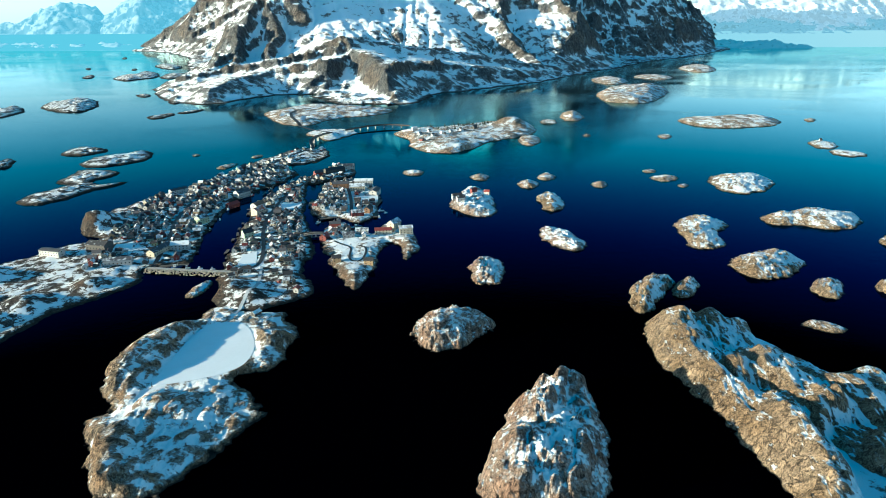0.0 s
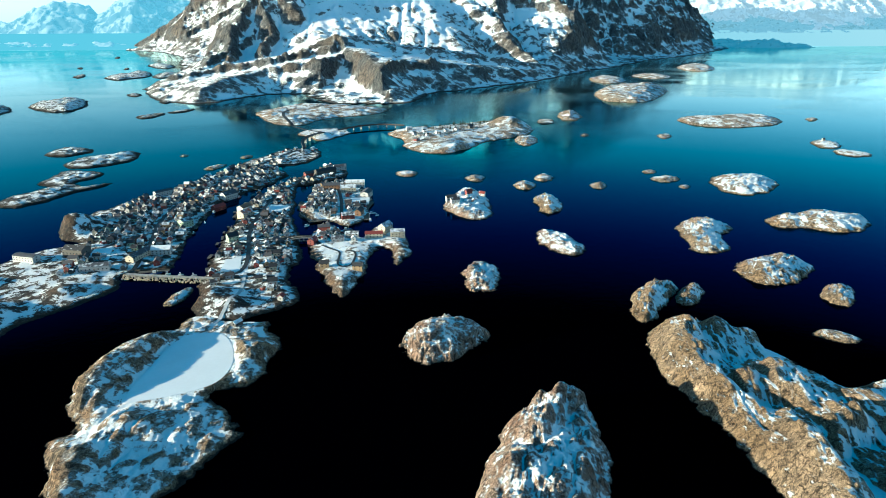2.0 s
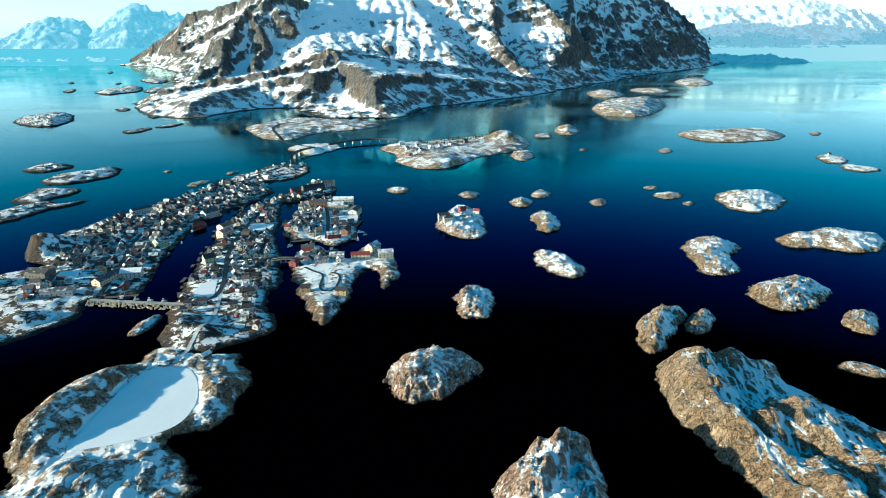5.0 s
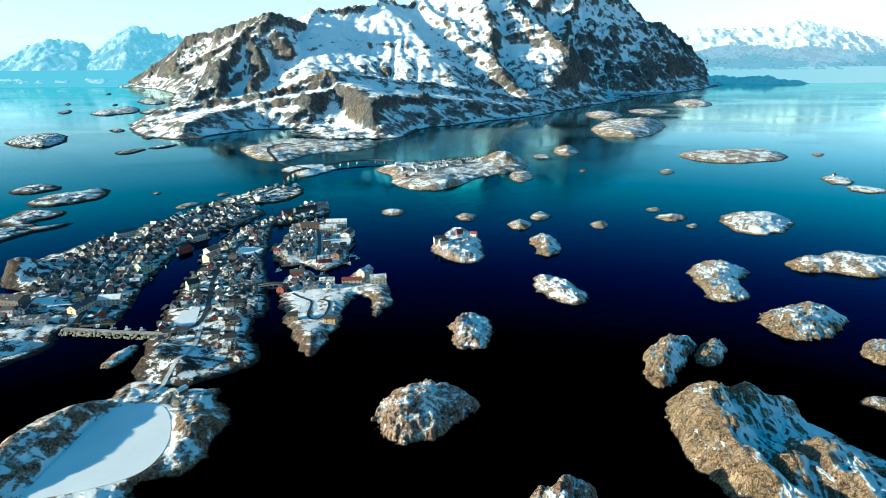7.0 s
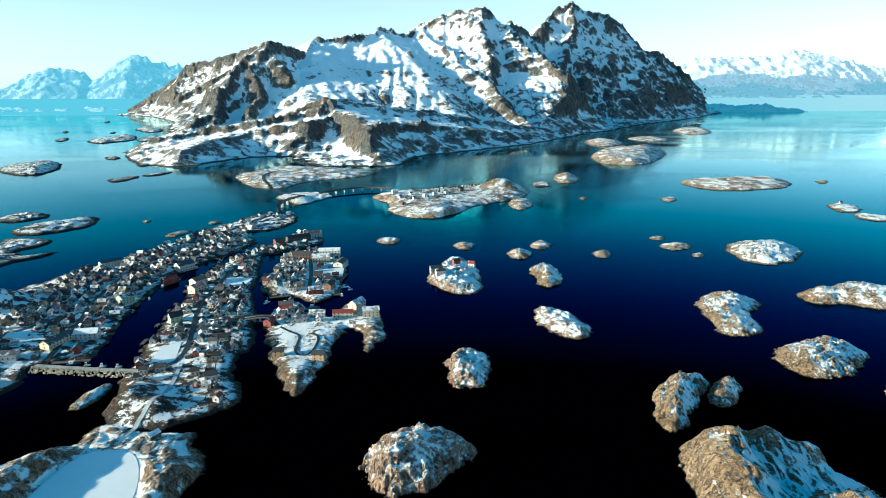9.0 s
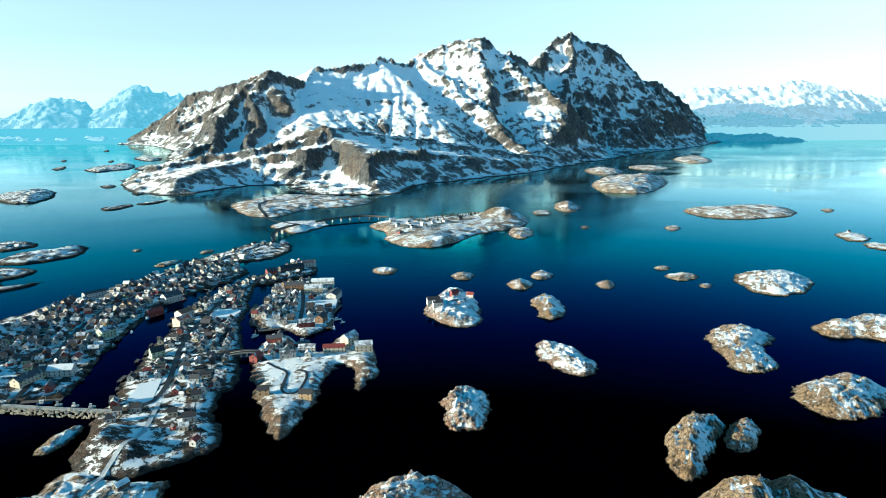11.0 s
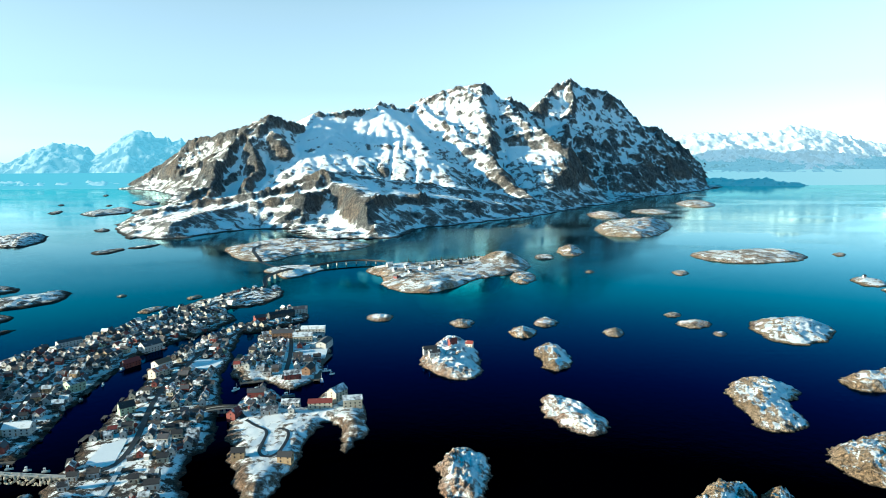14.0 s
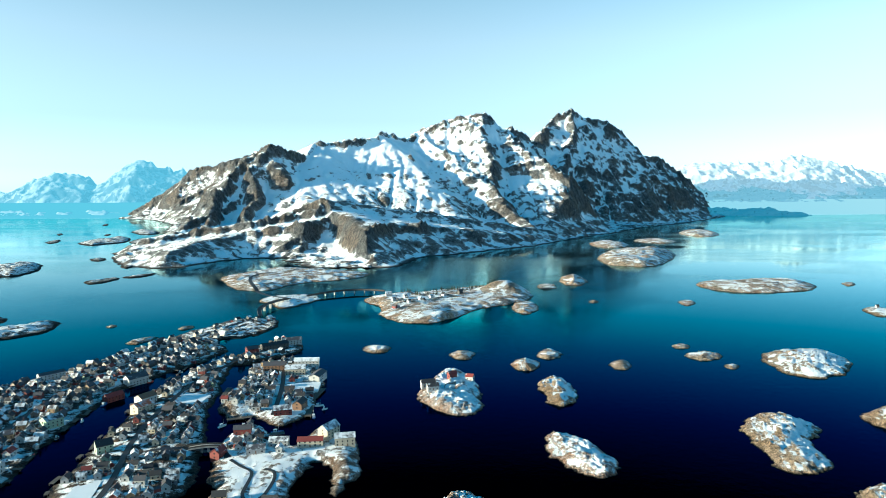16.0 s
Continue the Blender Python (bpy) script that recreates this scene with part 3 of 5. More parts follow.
# ---- the mountain ----
# crest lines with height; for each side, left and right of the way down, the height of its cliff and the slope below
RIDGES = {
    "west_peak": ([(-661, 2950, 384), (-605, 3000, 373), (-546, 3100, 338)], (20, 0.9), (40, 0.92)),
    "main_west": ([(-546, 3100, 338), (-524, 3250, 412), (-418, 3300, 410), (-321, 3350, 413), (-224, 3450, 458), (-133, 3500, 435), (-52, 3550, 484)], (20, 0.9), (18, 0.47)),
    "main_middle": ([(-52, 3550, 484), (130, 3600, 552), (257, 3600, 570)], (20, 0.9), (25, 0.76)),
    "main_east": ([(257, 3600, 570), (336, 3700, 504), (471, 3850, 495), (568, 4000, 466), (728, 4200, 610), (827, 4280, 658), (958, 4330, 598), (1101, 4420, 596), (1248, 4560, 501), (1403, 4700, 398), (1537, 4820, 391), (1711, 4920, 308), (1855, 4980, 249), (1976, 5020, 128), (2075, 5050, 0)], (20, 0.9), (45, 0.92)),
    "west_spur": ([(-670, 3000, 381), (-738, 2900, 312), (-772, 2820, 267), (-788, 2740, 207), (-767, 2560, 120), (-713, 2330, 50)], (85, 0.65), (25, 0.75)),
    "west_rib": ([(-661, 2960, 380), (-693, 2840, 270), (-658, 2720, 175), (-634, 2560, 105), (-554, 2380, 42), (-543, 2290, 13)], (140, 0.55), (25, 0.75)),
    "west_shoulder": ([(-661, 2960, 384), (-760, 2990, 285), (-850, 2950, 210), (-930, 2880, 130), (-990, 2760, 60)], (40, 0.9), (40, 0.75)),
    "west_toe": ([(-767, 2560, 120), (-813, 2480, 96), (-806, 2330, 65), (-792, 2180, 30)], (30, 0.5), (15, 0.45)),
    "fore_peak": ([(-346, 2480, 172), (-322, 2420, 137), (-274, 2430, 124), (-201, 2520, 129), (-128, 2600, 135), (-64, 2660, 123), (6, 2690, 69), (87, 2720, 10)], (6, 0.15), (105, 0.5)),
    "fore_nose": ([(-346, 2480, 172), (-361, 2390, 117), (-376, 2290, 60), (-385, 2180, 16)], (50, 0.55), (12, 0.5)),
    "fore_tooth": ([(-312, 2410, 134), (-262, 2330, 69), (-227, 2270, 42), (-162, 2170, 6)], (25, 0.5), (12, 0.6)),
    "fore_link": ([(-346, 2480, 166), (-407, 2640, 150), (-490, 2800, 165)], (8, 0.3), (8, 0.3)),
    "middle": ([(285, 3620, 557), (148, 3500, 440), (37, 3320, 322), (-20, 3120, 256), (19, 2950, 180), (79, 2820, 104), (88, 2740, 33)], (35, 0.6), (18, 0.55)),
    "knoll": ([(364, 3200, 150), (261, 3020, 116), (189, 2920, 105), (124, 2840, 70)], (45, 0.5), (30, 0.4)),
    "knoll_tooth": ([(284, 3000, 93), (332, 2900, 72), (341, 2780, 18)], (35, 0.5), (25, 0.5)),
    "shore_tooth": ([(79, 2820, 90), (70, 2640, 52), (64, 2520, 12)], (20, 0.6), (15, 0.6)),
    "sharp_spur": ([(412, 3800, 516), (454, 3650, 425), (477, 3470, 315), (495, 3320, 206), (517, 3150, 95), (524, 3040, 27)], (110, 0.9), (6, 0.48)),
    "summit_spur": ([(832, 4280, 658), (794, 4100, 508), (781, 3950, 350), (718, 3800, 225), (704, 3560, 82)], (120, 0.8), (20, 0.7)),
    "second_peak": ([(1069, 4340, 592), (955, 4200, 460), (919, 4080, 330), (941, 3960, 170)], (100, 0.9), (50, 0.75)),
    "east_spur": ([(1175, 4400, 500), (1158, 4250, 330), (1188, 4090, 130)], (90, 0.8), (60, 0.7)),
    "far_spur": ([(1507, 4700, 385), (1475, 4500, 225), (1392, 4300, 70)], (90, 0.9), (60, 0.8)),
    "end_spur": ([(1698, 4850, 314), (1749, 4700, 150), (1739, 4560, 40)], (90, 0.9), (60, 0.8)),
    "left_range": ([(-1952, 4700, 44), (-1737, 4650, 190), (-1583, 4600, 317), (-1291, 4550, 379), (-1059, 4500, 447), (-830, 4600, 404)], (60, 0.5), (110, 0.5)),
}
COAST = [(-936, 2205), (-806, 2007), (-662, 1930), (-581, 2086), (-510, 2183), (-426, 2149), (-313, 1957), (-208, 1895), (-136, 1903), (-61, 2005), (-19, 2180), (75, 2250), (206, 2360), (342, 2500), (512, 2730), (779, 3100), (1111, 3520), (1510, 3960), (1882, 4480), (2250, 5200), (-2200, 5200), (-2150, 4640), (-1800, 4440), (-1427, 3932), (-1201, 3212), (-1010, 2725), (-1003, 2410)]


def flank(line, sides, x, y):
    """The land that falls away from a crest line, with a cliff and a slope of its own on either side."""
    (la, ls), (ra, rs) = sides
    high, last = np.full(x.shape, -1e9), len(line) - 2
    for k, ((ax, ay, az), (bx, by, bz)) in enumerate(zip(line, line[1:])):
        dx, dy = bx - ax, by - ay
        run = ((x - ax) * dx + (y - ay) * dy) / (dx * dx + dy * dy)
        t = np.clip(run, 0, 1)
        past = np.maximum(np.maximum(-run if k == 0 else 0, run - 1 if k == last else 0), 0) * math.hypot(dx, dy)
        d = np.hypot(x - ax - t * dx, y - ay - t * dy)
        level = az + t * (bz - az)
        left = dx * (y - ay) - dy * (x - ax) > 0
        cliff, slope = np.where(left, la, ra), np.where(left, ls, rs)
        drop = np.minimum(cliff, level * 0.75) * (1 - np.exp(-d * 1.9 / np.maximum(cliff, 1)))
        high = np.maximum(high, level - drop - slope * d - past * 0.9)
    return high


def eroded(z, cell, rounds, power, floor_z):
    """Running water cuts gullies: each cell drains to its lowest neighbour, and the more it drains the deeper it cuts."""
    ny, nx = z.shape
    idx = np.arange(ny * nx).reshape(ny, nx)
    for _ in range(rounds):
        best, target = np.zeros(z.shape), idx.copy()
        span = np.full(z.shape, cell)
        for dy in (-1, 0, 1):
            for dx in (-1, 0, 1):
                if dx == 0 and dy == 0:
                    continue
                run = cell * math.hypot(dx, dy)
                other = np.full(z.shape, 1e9)
                other[max(0, -dy):ny - max(0, dy), max(0, -dx):nx - max(0, dx)] = z[max(0, dy):ny + min(0, dy), max(0, dx):nx + min(0, dx)]
                fall = (z - other) / run
                pick = fall > best
                best = np.where(pick, fall, best)
                target = np.where(pick, idx + dy * nx + dx, target)
                span = np.where(pick, run, span)
        order = np.argsort(-z, axis=None)
        to, area = target.ravel().tolist(), [1.0] * (ny * nx)
        for i in order.tolist():
            if to[i] != i:
                area[to[i]] += area[i]
        cut = (power * np.sqrt(np.array(area)) / span.ravel() * cell).tolist()
        zz = z.ravel().tolist()
        for i in order[::-1].tolist():
            r = to[i]
            if r != i and zz[i] > floor_z:
                zz[i] = (zz[i] + cut[i] * zz[r]) / (1 + cut[i])
        z = np.array(zz).reshape(ny, nx)
        # loose rock slides until it lies at rest
        for axis in (0, 1):
            d = np.diff(z, axis=axis)
            move = np.sign(d) * np.maximum(np.abs(d) - cell * 1.7, 0) * 0.25
            if axis == 0:
                z[:-1] += move
                z[1:] -= move
            else:
                z[:, :-1] += move
                z[:, 1:] -= move
    return z


cell = 12.0
mxs, mys = np.arange(-2050, 2130, cell), np.arange(1920, 5090, cell)
gx, gy = np.meshgrid(mxs, mys)
warp_x = gx + fbm(gx / 120, gy / 120, 4, 5) * 32
warp_y = gy + fbm(gx / 120, gy / 120, 4, 9) * 32
coast = inside_distance(smooth_outline(COAST, 1), gx, gy) + fbm(gx / 70, gy / 70, 5, 3) * 26
shelf = 24 + 40 * fbm(gx / 160, gy / 160, 3, 15)      # a low snowy bench along the shore, then the walls
bench = np.where(coast < shelf, coast * 0.16, shelf * 0.16 + (coast - shelf) * 0.55 + np.maximum(coast - shelf - 110, 0) * 2.5)
rise = np.full(gx.shape, -50.0)
for line, *sides in RIDGES.values():
    rise = np.maximum(rise, flank(line, sides, warp_x, warp_y))
rise = np.maximum(rise, np.clip(coast, -20, 300) * 0.05)
rise = np.minimum(rise, bench + 1)
fall = np.hypot(*np.gradient(rise, cell))
lift = np.clip((rise - 10) / 120, 0, 1) * np.clip((fall - 0.55) / 0.4, 0.03, 1)      # bowls stay smooth, faces are rough
rise = rise + lift * (fbm(warp_x / 110, warp_y / 110, 6, 21, True, 0.55) * 26 + fbm(gx / 50, gy / 50, 3, 33) * 10)
rise = rise + np.clip((rise - 15) / 60, 0, 1) * np.clip((fall - 0.55) / 0.4, 0.03, 1) * (fbm(gx / 70, gy / 70, 5, 77, True, 0.6) * 16)
rise = eroded(rise, cell, 6, 0.018, 2.0)
fxs, fys = np.arange(-2050, mxs[-1], 6.0), np.arange(1920, mys[-1], 6.0)


def finer(z):
    z = np.array([np.interp(fxs, mxs, row) for row in z])
    return np.array([np.interp(fys, mys, col) for col in z.T]).T


rise, coast, fall = finer(rise), finer(coast), finer(fall)
mxs, mys = fxs, fys
gx, gy = np.meshgrid(mxs, mys)
lift = np.clip((rise - 6) / 90, 0, 1) * np.clip((fall - 0.5) / 0.5, 0.12, 1)
rise = rise + lift * fbm(gx / 40, gy / 40, 4, 51, True, 0.65) * 12
rise = rise + np.clip(coast / 30, 0, 1) * np.clip(1.2 - rise / 60, 0.15, 1) * fbm(gx / 60, gy / 60, 5, 41, True) * 10
tagged(grid_mesh("mountain", mxs, mys, rise, MOUNTAIN_ROCK, hollow=28.0), "steep grey-brown rock mountain streaked with snow above the sea", "mountain", kind="structure")

# ---- distant ranges and the far sea, their haze put in as glow ----
def haze_glow_material(name, base_a, base_b, glow, share, scale):
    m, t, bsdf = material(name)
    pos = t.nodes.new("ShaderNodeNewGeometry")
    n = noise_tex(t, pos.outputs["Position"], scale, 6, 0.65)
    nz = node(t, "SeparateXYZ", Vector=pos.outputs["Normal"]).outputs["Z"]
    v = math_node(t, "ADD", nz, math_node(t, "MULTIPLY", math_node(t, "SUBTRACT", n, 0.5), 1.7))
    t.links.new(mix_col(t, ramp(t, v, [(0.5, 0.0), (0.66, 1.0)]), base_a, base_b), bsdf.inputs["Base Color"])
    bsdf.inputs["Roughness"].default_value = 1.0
    # distance haze is imitated by an even glow mixed into the surface
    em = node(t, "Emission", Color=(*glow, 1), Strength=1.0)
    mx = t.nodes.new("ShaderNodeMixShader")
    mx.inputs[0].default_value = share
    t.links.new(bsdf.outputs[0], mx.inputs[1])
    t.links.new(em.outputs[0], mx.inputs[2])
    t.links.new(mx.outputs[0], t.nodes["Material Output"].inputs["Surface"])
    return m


def far_range(label, lines, x_span, y_span, foot, mat, seed):
    xs, ys = np.arange(*x_span, 12.0), np.arange(*y_span, 8.0)
    gx, gy = np.meshgrid(xs, ys)
    wx = gx + fbm(gx / 120, gy / 120, 3, seed) * 25
    h = np.full(gx.shape, -20.0)
    for line, slope in lines:
        d, level = line_distance(line, wx, gy)
        h = np.maximum(h, level - slope * d)
    h = h + np.clip((h - foot) / 80, 0, 1) * (fbm(gx / 110 + gy / 160, gy / 60, 5, seed + 4, True, 0.6) * 46)
    return tagged(grid_mesh("distant_mountains", xs, ys, h, mat, foot - 30, 25.0), label, "mountains", kind="structure")


# bluish rock tones and the glow share together stand for haze
HAZE = haze_glow_material("hazy_range", (0.16, 0.22, 0.28), (0.62, 0.66, 0.70), (0.075, 0.16, 0.18), 0.75, 0.018)
HAZE_FAR = haze_glow_material("hazy_far_range", (0.42, 0.47, 0.5), (0.88, 0.89, 0.9), (0.19, 0.21, 0.205), 0.5, 0.02)
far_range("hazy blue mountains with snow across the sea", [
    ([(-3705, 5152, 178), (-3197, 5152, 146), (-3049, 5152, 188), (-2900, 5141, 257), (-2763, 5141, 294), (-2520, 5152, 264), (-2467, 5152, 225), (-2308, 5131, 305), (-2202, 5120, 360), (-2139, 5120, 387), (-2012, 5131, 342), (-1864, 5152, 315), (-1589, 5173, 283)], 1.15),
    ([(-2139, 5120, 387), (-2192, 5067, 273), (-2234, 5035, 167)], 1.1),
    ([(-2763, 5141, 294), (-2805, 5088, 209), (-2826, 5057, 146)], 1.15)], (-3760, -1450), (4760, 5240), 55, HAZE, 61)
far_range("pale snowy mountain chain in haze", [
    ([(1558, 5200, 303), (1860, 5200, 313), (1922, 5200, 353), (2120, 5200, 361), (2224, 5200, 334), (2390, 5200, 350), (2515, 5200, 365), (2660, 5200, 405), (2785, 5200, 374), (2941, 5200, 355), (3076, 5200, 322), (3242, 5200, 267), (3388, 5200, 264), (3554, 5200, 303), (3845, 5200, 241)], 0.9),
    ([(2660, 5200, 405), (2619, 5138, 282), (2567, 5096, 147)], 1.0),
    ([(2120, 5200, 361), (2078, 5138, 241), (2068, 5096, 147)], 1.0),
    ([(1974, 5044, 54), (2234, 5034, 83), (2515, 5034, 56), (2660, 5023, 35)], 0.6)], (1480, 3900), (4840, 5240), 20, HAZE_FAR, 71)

# low shores, with the same haze glow put into the material
HAZE_LOW = haze_glow_material("hazy_lowland", (0.04, 0.07, 0.08), (0.6, 0.66, 0.7), (0.02, 0.07, 0.09), 0.6, 0.03)
HAZE_SHELF = haze_glow_material("hazy_snow_plain", (0.10, 0.16, 0.19), (0.85, 0.87, 0.9), (0.10, 0.15, 0.155), 0.7, 0.03)
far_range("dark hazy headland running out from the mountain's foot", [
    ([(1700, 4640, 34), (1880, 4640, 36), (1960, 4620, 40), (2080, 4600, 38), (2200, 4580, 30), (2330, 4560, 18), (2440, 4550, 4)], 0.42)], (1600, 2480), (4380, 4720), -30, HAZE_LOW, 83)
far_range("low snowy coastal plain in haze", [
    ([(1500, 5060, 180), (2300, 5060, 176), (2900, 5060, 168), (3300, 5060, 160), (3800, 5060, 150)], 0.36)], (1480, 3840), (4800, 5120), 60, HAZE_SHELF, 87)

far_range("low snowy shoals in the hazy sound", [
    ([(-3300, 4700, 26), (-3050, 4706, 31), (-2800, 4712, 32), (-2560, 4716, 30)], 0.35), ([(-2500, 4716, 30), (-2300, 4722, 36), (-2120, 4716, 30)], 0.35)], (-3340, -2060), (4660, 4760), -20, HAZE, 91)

# a tilted strip beyond the sea sheet that glows like pale hazy water
far_me = bpy.data.meshes.new("far_sea_glow")
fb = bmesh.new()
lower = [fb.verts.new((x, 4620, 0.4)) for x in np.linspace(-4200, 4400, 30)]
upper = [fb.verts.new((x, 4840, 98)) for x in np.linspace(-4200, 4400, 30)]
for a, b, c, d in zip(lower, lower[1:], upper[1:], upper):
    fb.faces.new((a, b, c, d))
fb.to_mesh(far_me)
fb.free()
FAR_SEA_GLOW, ft, fbsdf = material("far_sea_glow")
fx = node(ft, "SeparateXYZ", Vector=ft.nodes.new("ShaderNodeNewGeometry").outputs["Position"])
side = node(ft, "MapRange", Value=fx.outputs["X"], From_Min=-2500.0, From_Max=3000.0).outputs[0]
# painted haze: the glow colour gets paler towards the east
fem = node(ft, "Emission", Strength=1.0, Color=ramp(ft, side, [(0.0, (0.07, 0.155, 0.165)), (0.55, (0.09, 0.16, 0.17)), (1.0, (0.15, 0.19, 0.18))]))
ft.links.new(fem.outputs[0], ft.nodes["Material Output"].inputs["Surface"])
far_me.materials.append(FAR_SEA_GLOW)
tagged(new("backdrop", far_me), "pale glowing strip standing in for the hazy distant sea", "backdrop", kind="structure")


# ---- materials of the village ----
def paint(name, colour, rough=0.7, wear=0.25, scale=0.8):
    m, t, bsdf = material(name)
    pos = t.nodes.new("ShaderNodeTexCoord").outputs["Object"]
    a = noise_tex(t, pos, scale, 5, 0.6)
    b = noise_tex(t, pos, scale * 9, 3, 0.6)
    v = math_node(t, "ADD", math_node(t, "MULTIPLY", a, 0.7), math_node(t, "MULTIPLY", b, 0.3))
    t.links.new(mix_col(t, ramp(t, v, [(0.35, 1.0), (0.6, 0.0)]), colour, tuple(c * (1 - wear) for c in colour)), bsdf.inputs["Base Color"])
    bsdf.inputs["Roughness"].default_value = rough
    return m


def snowy(name, colour, lo, hi):
    """A roof: dark cover with snow that lies more on some houses than on others."""
    m, t, bsdf = material(name)
    pos = t.nodes.new("ShaderNodeTexCoord").outputs["Object"]
    info = math_node(t, "FRACT", math_node(t, "ADD", t.nodes.new("ShaderNodeObjectInfo").outputs["Random"], t.nodes.new("ShaderNodeNewGeometry").outputs["Random Per Island"]))
    n = noise_tex(t, pos, 0.22, 4, 0.6)
    v = math_node(t, "ADD", n, math_node(t, "MULTIPLY", math_node(t, "SUBTRACT", info, 0.5), 0.5))
    t.links.new(mix_col(t, ramp(t, v, [(lo, 0.0), (hi, 1.0)]), colour, (0.62, 0.64, 0.67)), bsdf.inputs["Base Color"])
    bsdf.inputs["Roughness"].default_value = 0.8
    return m


WALLS = {"white": paint("white_boards", (0.42, 0.41, 0.39)), "cream": paint("cream_boards", (0.42, 0.37, 0.28)), "red": paint("red_boards", (0.15, 0.028, 0.022)),
         "ochre": paint("ochre_boards", (0.30, 0.215, 0.12)), "grey": paint("grey_boards", (0.30, 0.30, 0.30)), "dark": paint("dark_boards", (0.06, 0.055, 0.05)),
         "green": paint("green_boards", (0.30, 0.36, 0.26)), "brown": paint("brown_boards", (0.16, 0.09, 0.05))}
ROOF_DARK = snowy("dark_roof", (0.022, 0.022, 0.026), 0.56, 0.76)
ROOF_RED = snowy("red_roof", (0.15, 0.025, 0.02), 0.5, 0.7)
ROOF_RUST = snowy("orange_roof", (0.34, 0.09, 0.035), 0.55, 0.75)
ROOF_SNOW = snowy("snow_roof", (0.05, 0.05, 0.06), 0.5, 0.7)
GLASS = paint("window_glass", (0.02, 0.025, 0.03), 0.12, 0.2)
BRICK = paint("chimney_brick", (0.18, 0.10, 0.08))
WOOD = paint("weathered_planks", (0.085, 0.07, 0.055), 0.85, 0.5)
CONCRETE = paint("concrete", (0.34, 0.33, 0.31), 0.85, 0.35, 0.3)
ASPHALT = paint("wet_asphalt", (0.014, 0.014, 0.016), 0.6, 0.4, 0.1)
SNOW = paint("packed_snow", (0.70, 0.72, 0.745), 0.75, 0.06, 0.06)
STEEL = paint("painted_steel", (0.5, 0.5, 0.5), 0.5)
HULLS = [paint("white_hull", (0.7, 0.7, 0.68), 0.35), paint("blue_hull", (0.03, 0.08, 0.25), 0.35), paint("red_hull", (0.35, 0.04, 0.03), 0.35)]


# ---- building blocks ----
def box(bm, x0, x1, y0, y1, z0, z1):
    v = [bm.verts.new((x, y, z)) for z in (z0, z1) for x, y in ((x0, y0), (x1, y0), (x1, y1), (x0, y1))]
    for f in ((3, 2, 1, 0), (4, 5, 6, 7), (0, 1, 5, 4), (1, 2, 6, 5), (2, 3, 7, 6), (3, 0, 4, 7)):
        bm.faces.new([v[i] for i in f])


def part(name, bm, mat, parent, label="", smooth=False):
    me = bpy.data.meshes.new(name)
    bm.to_mesh(me)
    bm.free()
    me.materials.append(mat)
    if smooth:
        me.polygons.foreach_set("use_smooth", np.ones(len(me.polygons), bool))
    ob = new(name, me)
    if parent:
        ob.parent = parent
    if label:
        ob["label"] = label
    return ob


def shared(name, me, parent, m):
    ob = new(name, me)
    ob.parent = parent
    ob.matrix_local = m
    return ob


def gable_body(length, width, eave, ridge, sink=2.0):
    bm = bmesh.new()
    l, w = length / 2, width / 2
    ring = [(-w, -sink), (w, -sink), (w, eave), (0, ridge), (-w, eave)]
    a = [bm.verts.new((-l, y, z)) for y, z in ring]
    b = [bm.verts.new((l, y, z)) for y, z in ring]
    bm.faces.new(a[::-1])
    bm.faces.new(b)
    for i in range(5):
        j = (i + 1) % 5
        bm.faces.new((a[i], a[j], b[j], b[i]))
    bmesh.ops.recalc_face_normals(bm, faces=bm.faces)
    return bm


def gable_roof(length, width, eave, ridge, over=0.45, thick=0.28):
    bm = bmesh.new()
    l, w = length / 2 + over, width / 2
    slope = (ridge - eave) / w
    e, we = eave - over * slope, w + over
    ring = [(-we, e), (0, ridge), (we, e), (we, e + thick), (0, ridge + thick), (-we, e + thick)]
    ring = [(y, z + 0.02) for y, z in ring]
    a = [bm.verts.new((-l, y, z)) for y, z in ring]
    b = [bm.verts.new((l, y, z)) for y, z in ring]
    for i in range(6):
        j = (i + 1) % 6
        bm.faces.new((a[i], a[j], b[j], b[i]))
    for r in (a, b):
        bm.faces.new((r[0], r[1], r[4], r[5]))
        bm.faces.new((r[1], r[2], r[3], r[4]))
    bmesh.ops.recalc_face_normals(bm, faces=bm.faces)
    return bm


def window_mesh(w=1.1, h=1.3):
    bm = bmesh.new()
    box(bm, -w / 2, w / 2, -0.05, 0.05, -h / 2, h / 2)
    me = bpy.data.meshes.new("window")
    bm.to_mesh(me)
    bm.free()
    me.materials.append(GLASS)
    return me


WINDOW = window_mesh()
WIDE_WINDOW = window_mesh(1.8, 1.2)
PORTHOLE = window_mesh(0.9, 0.6)


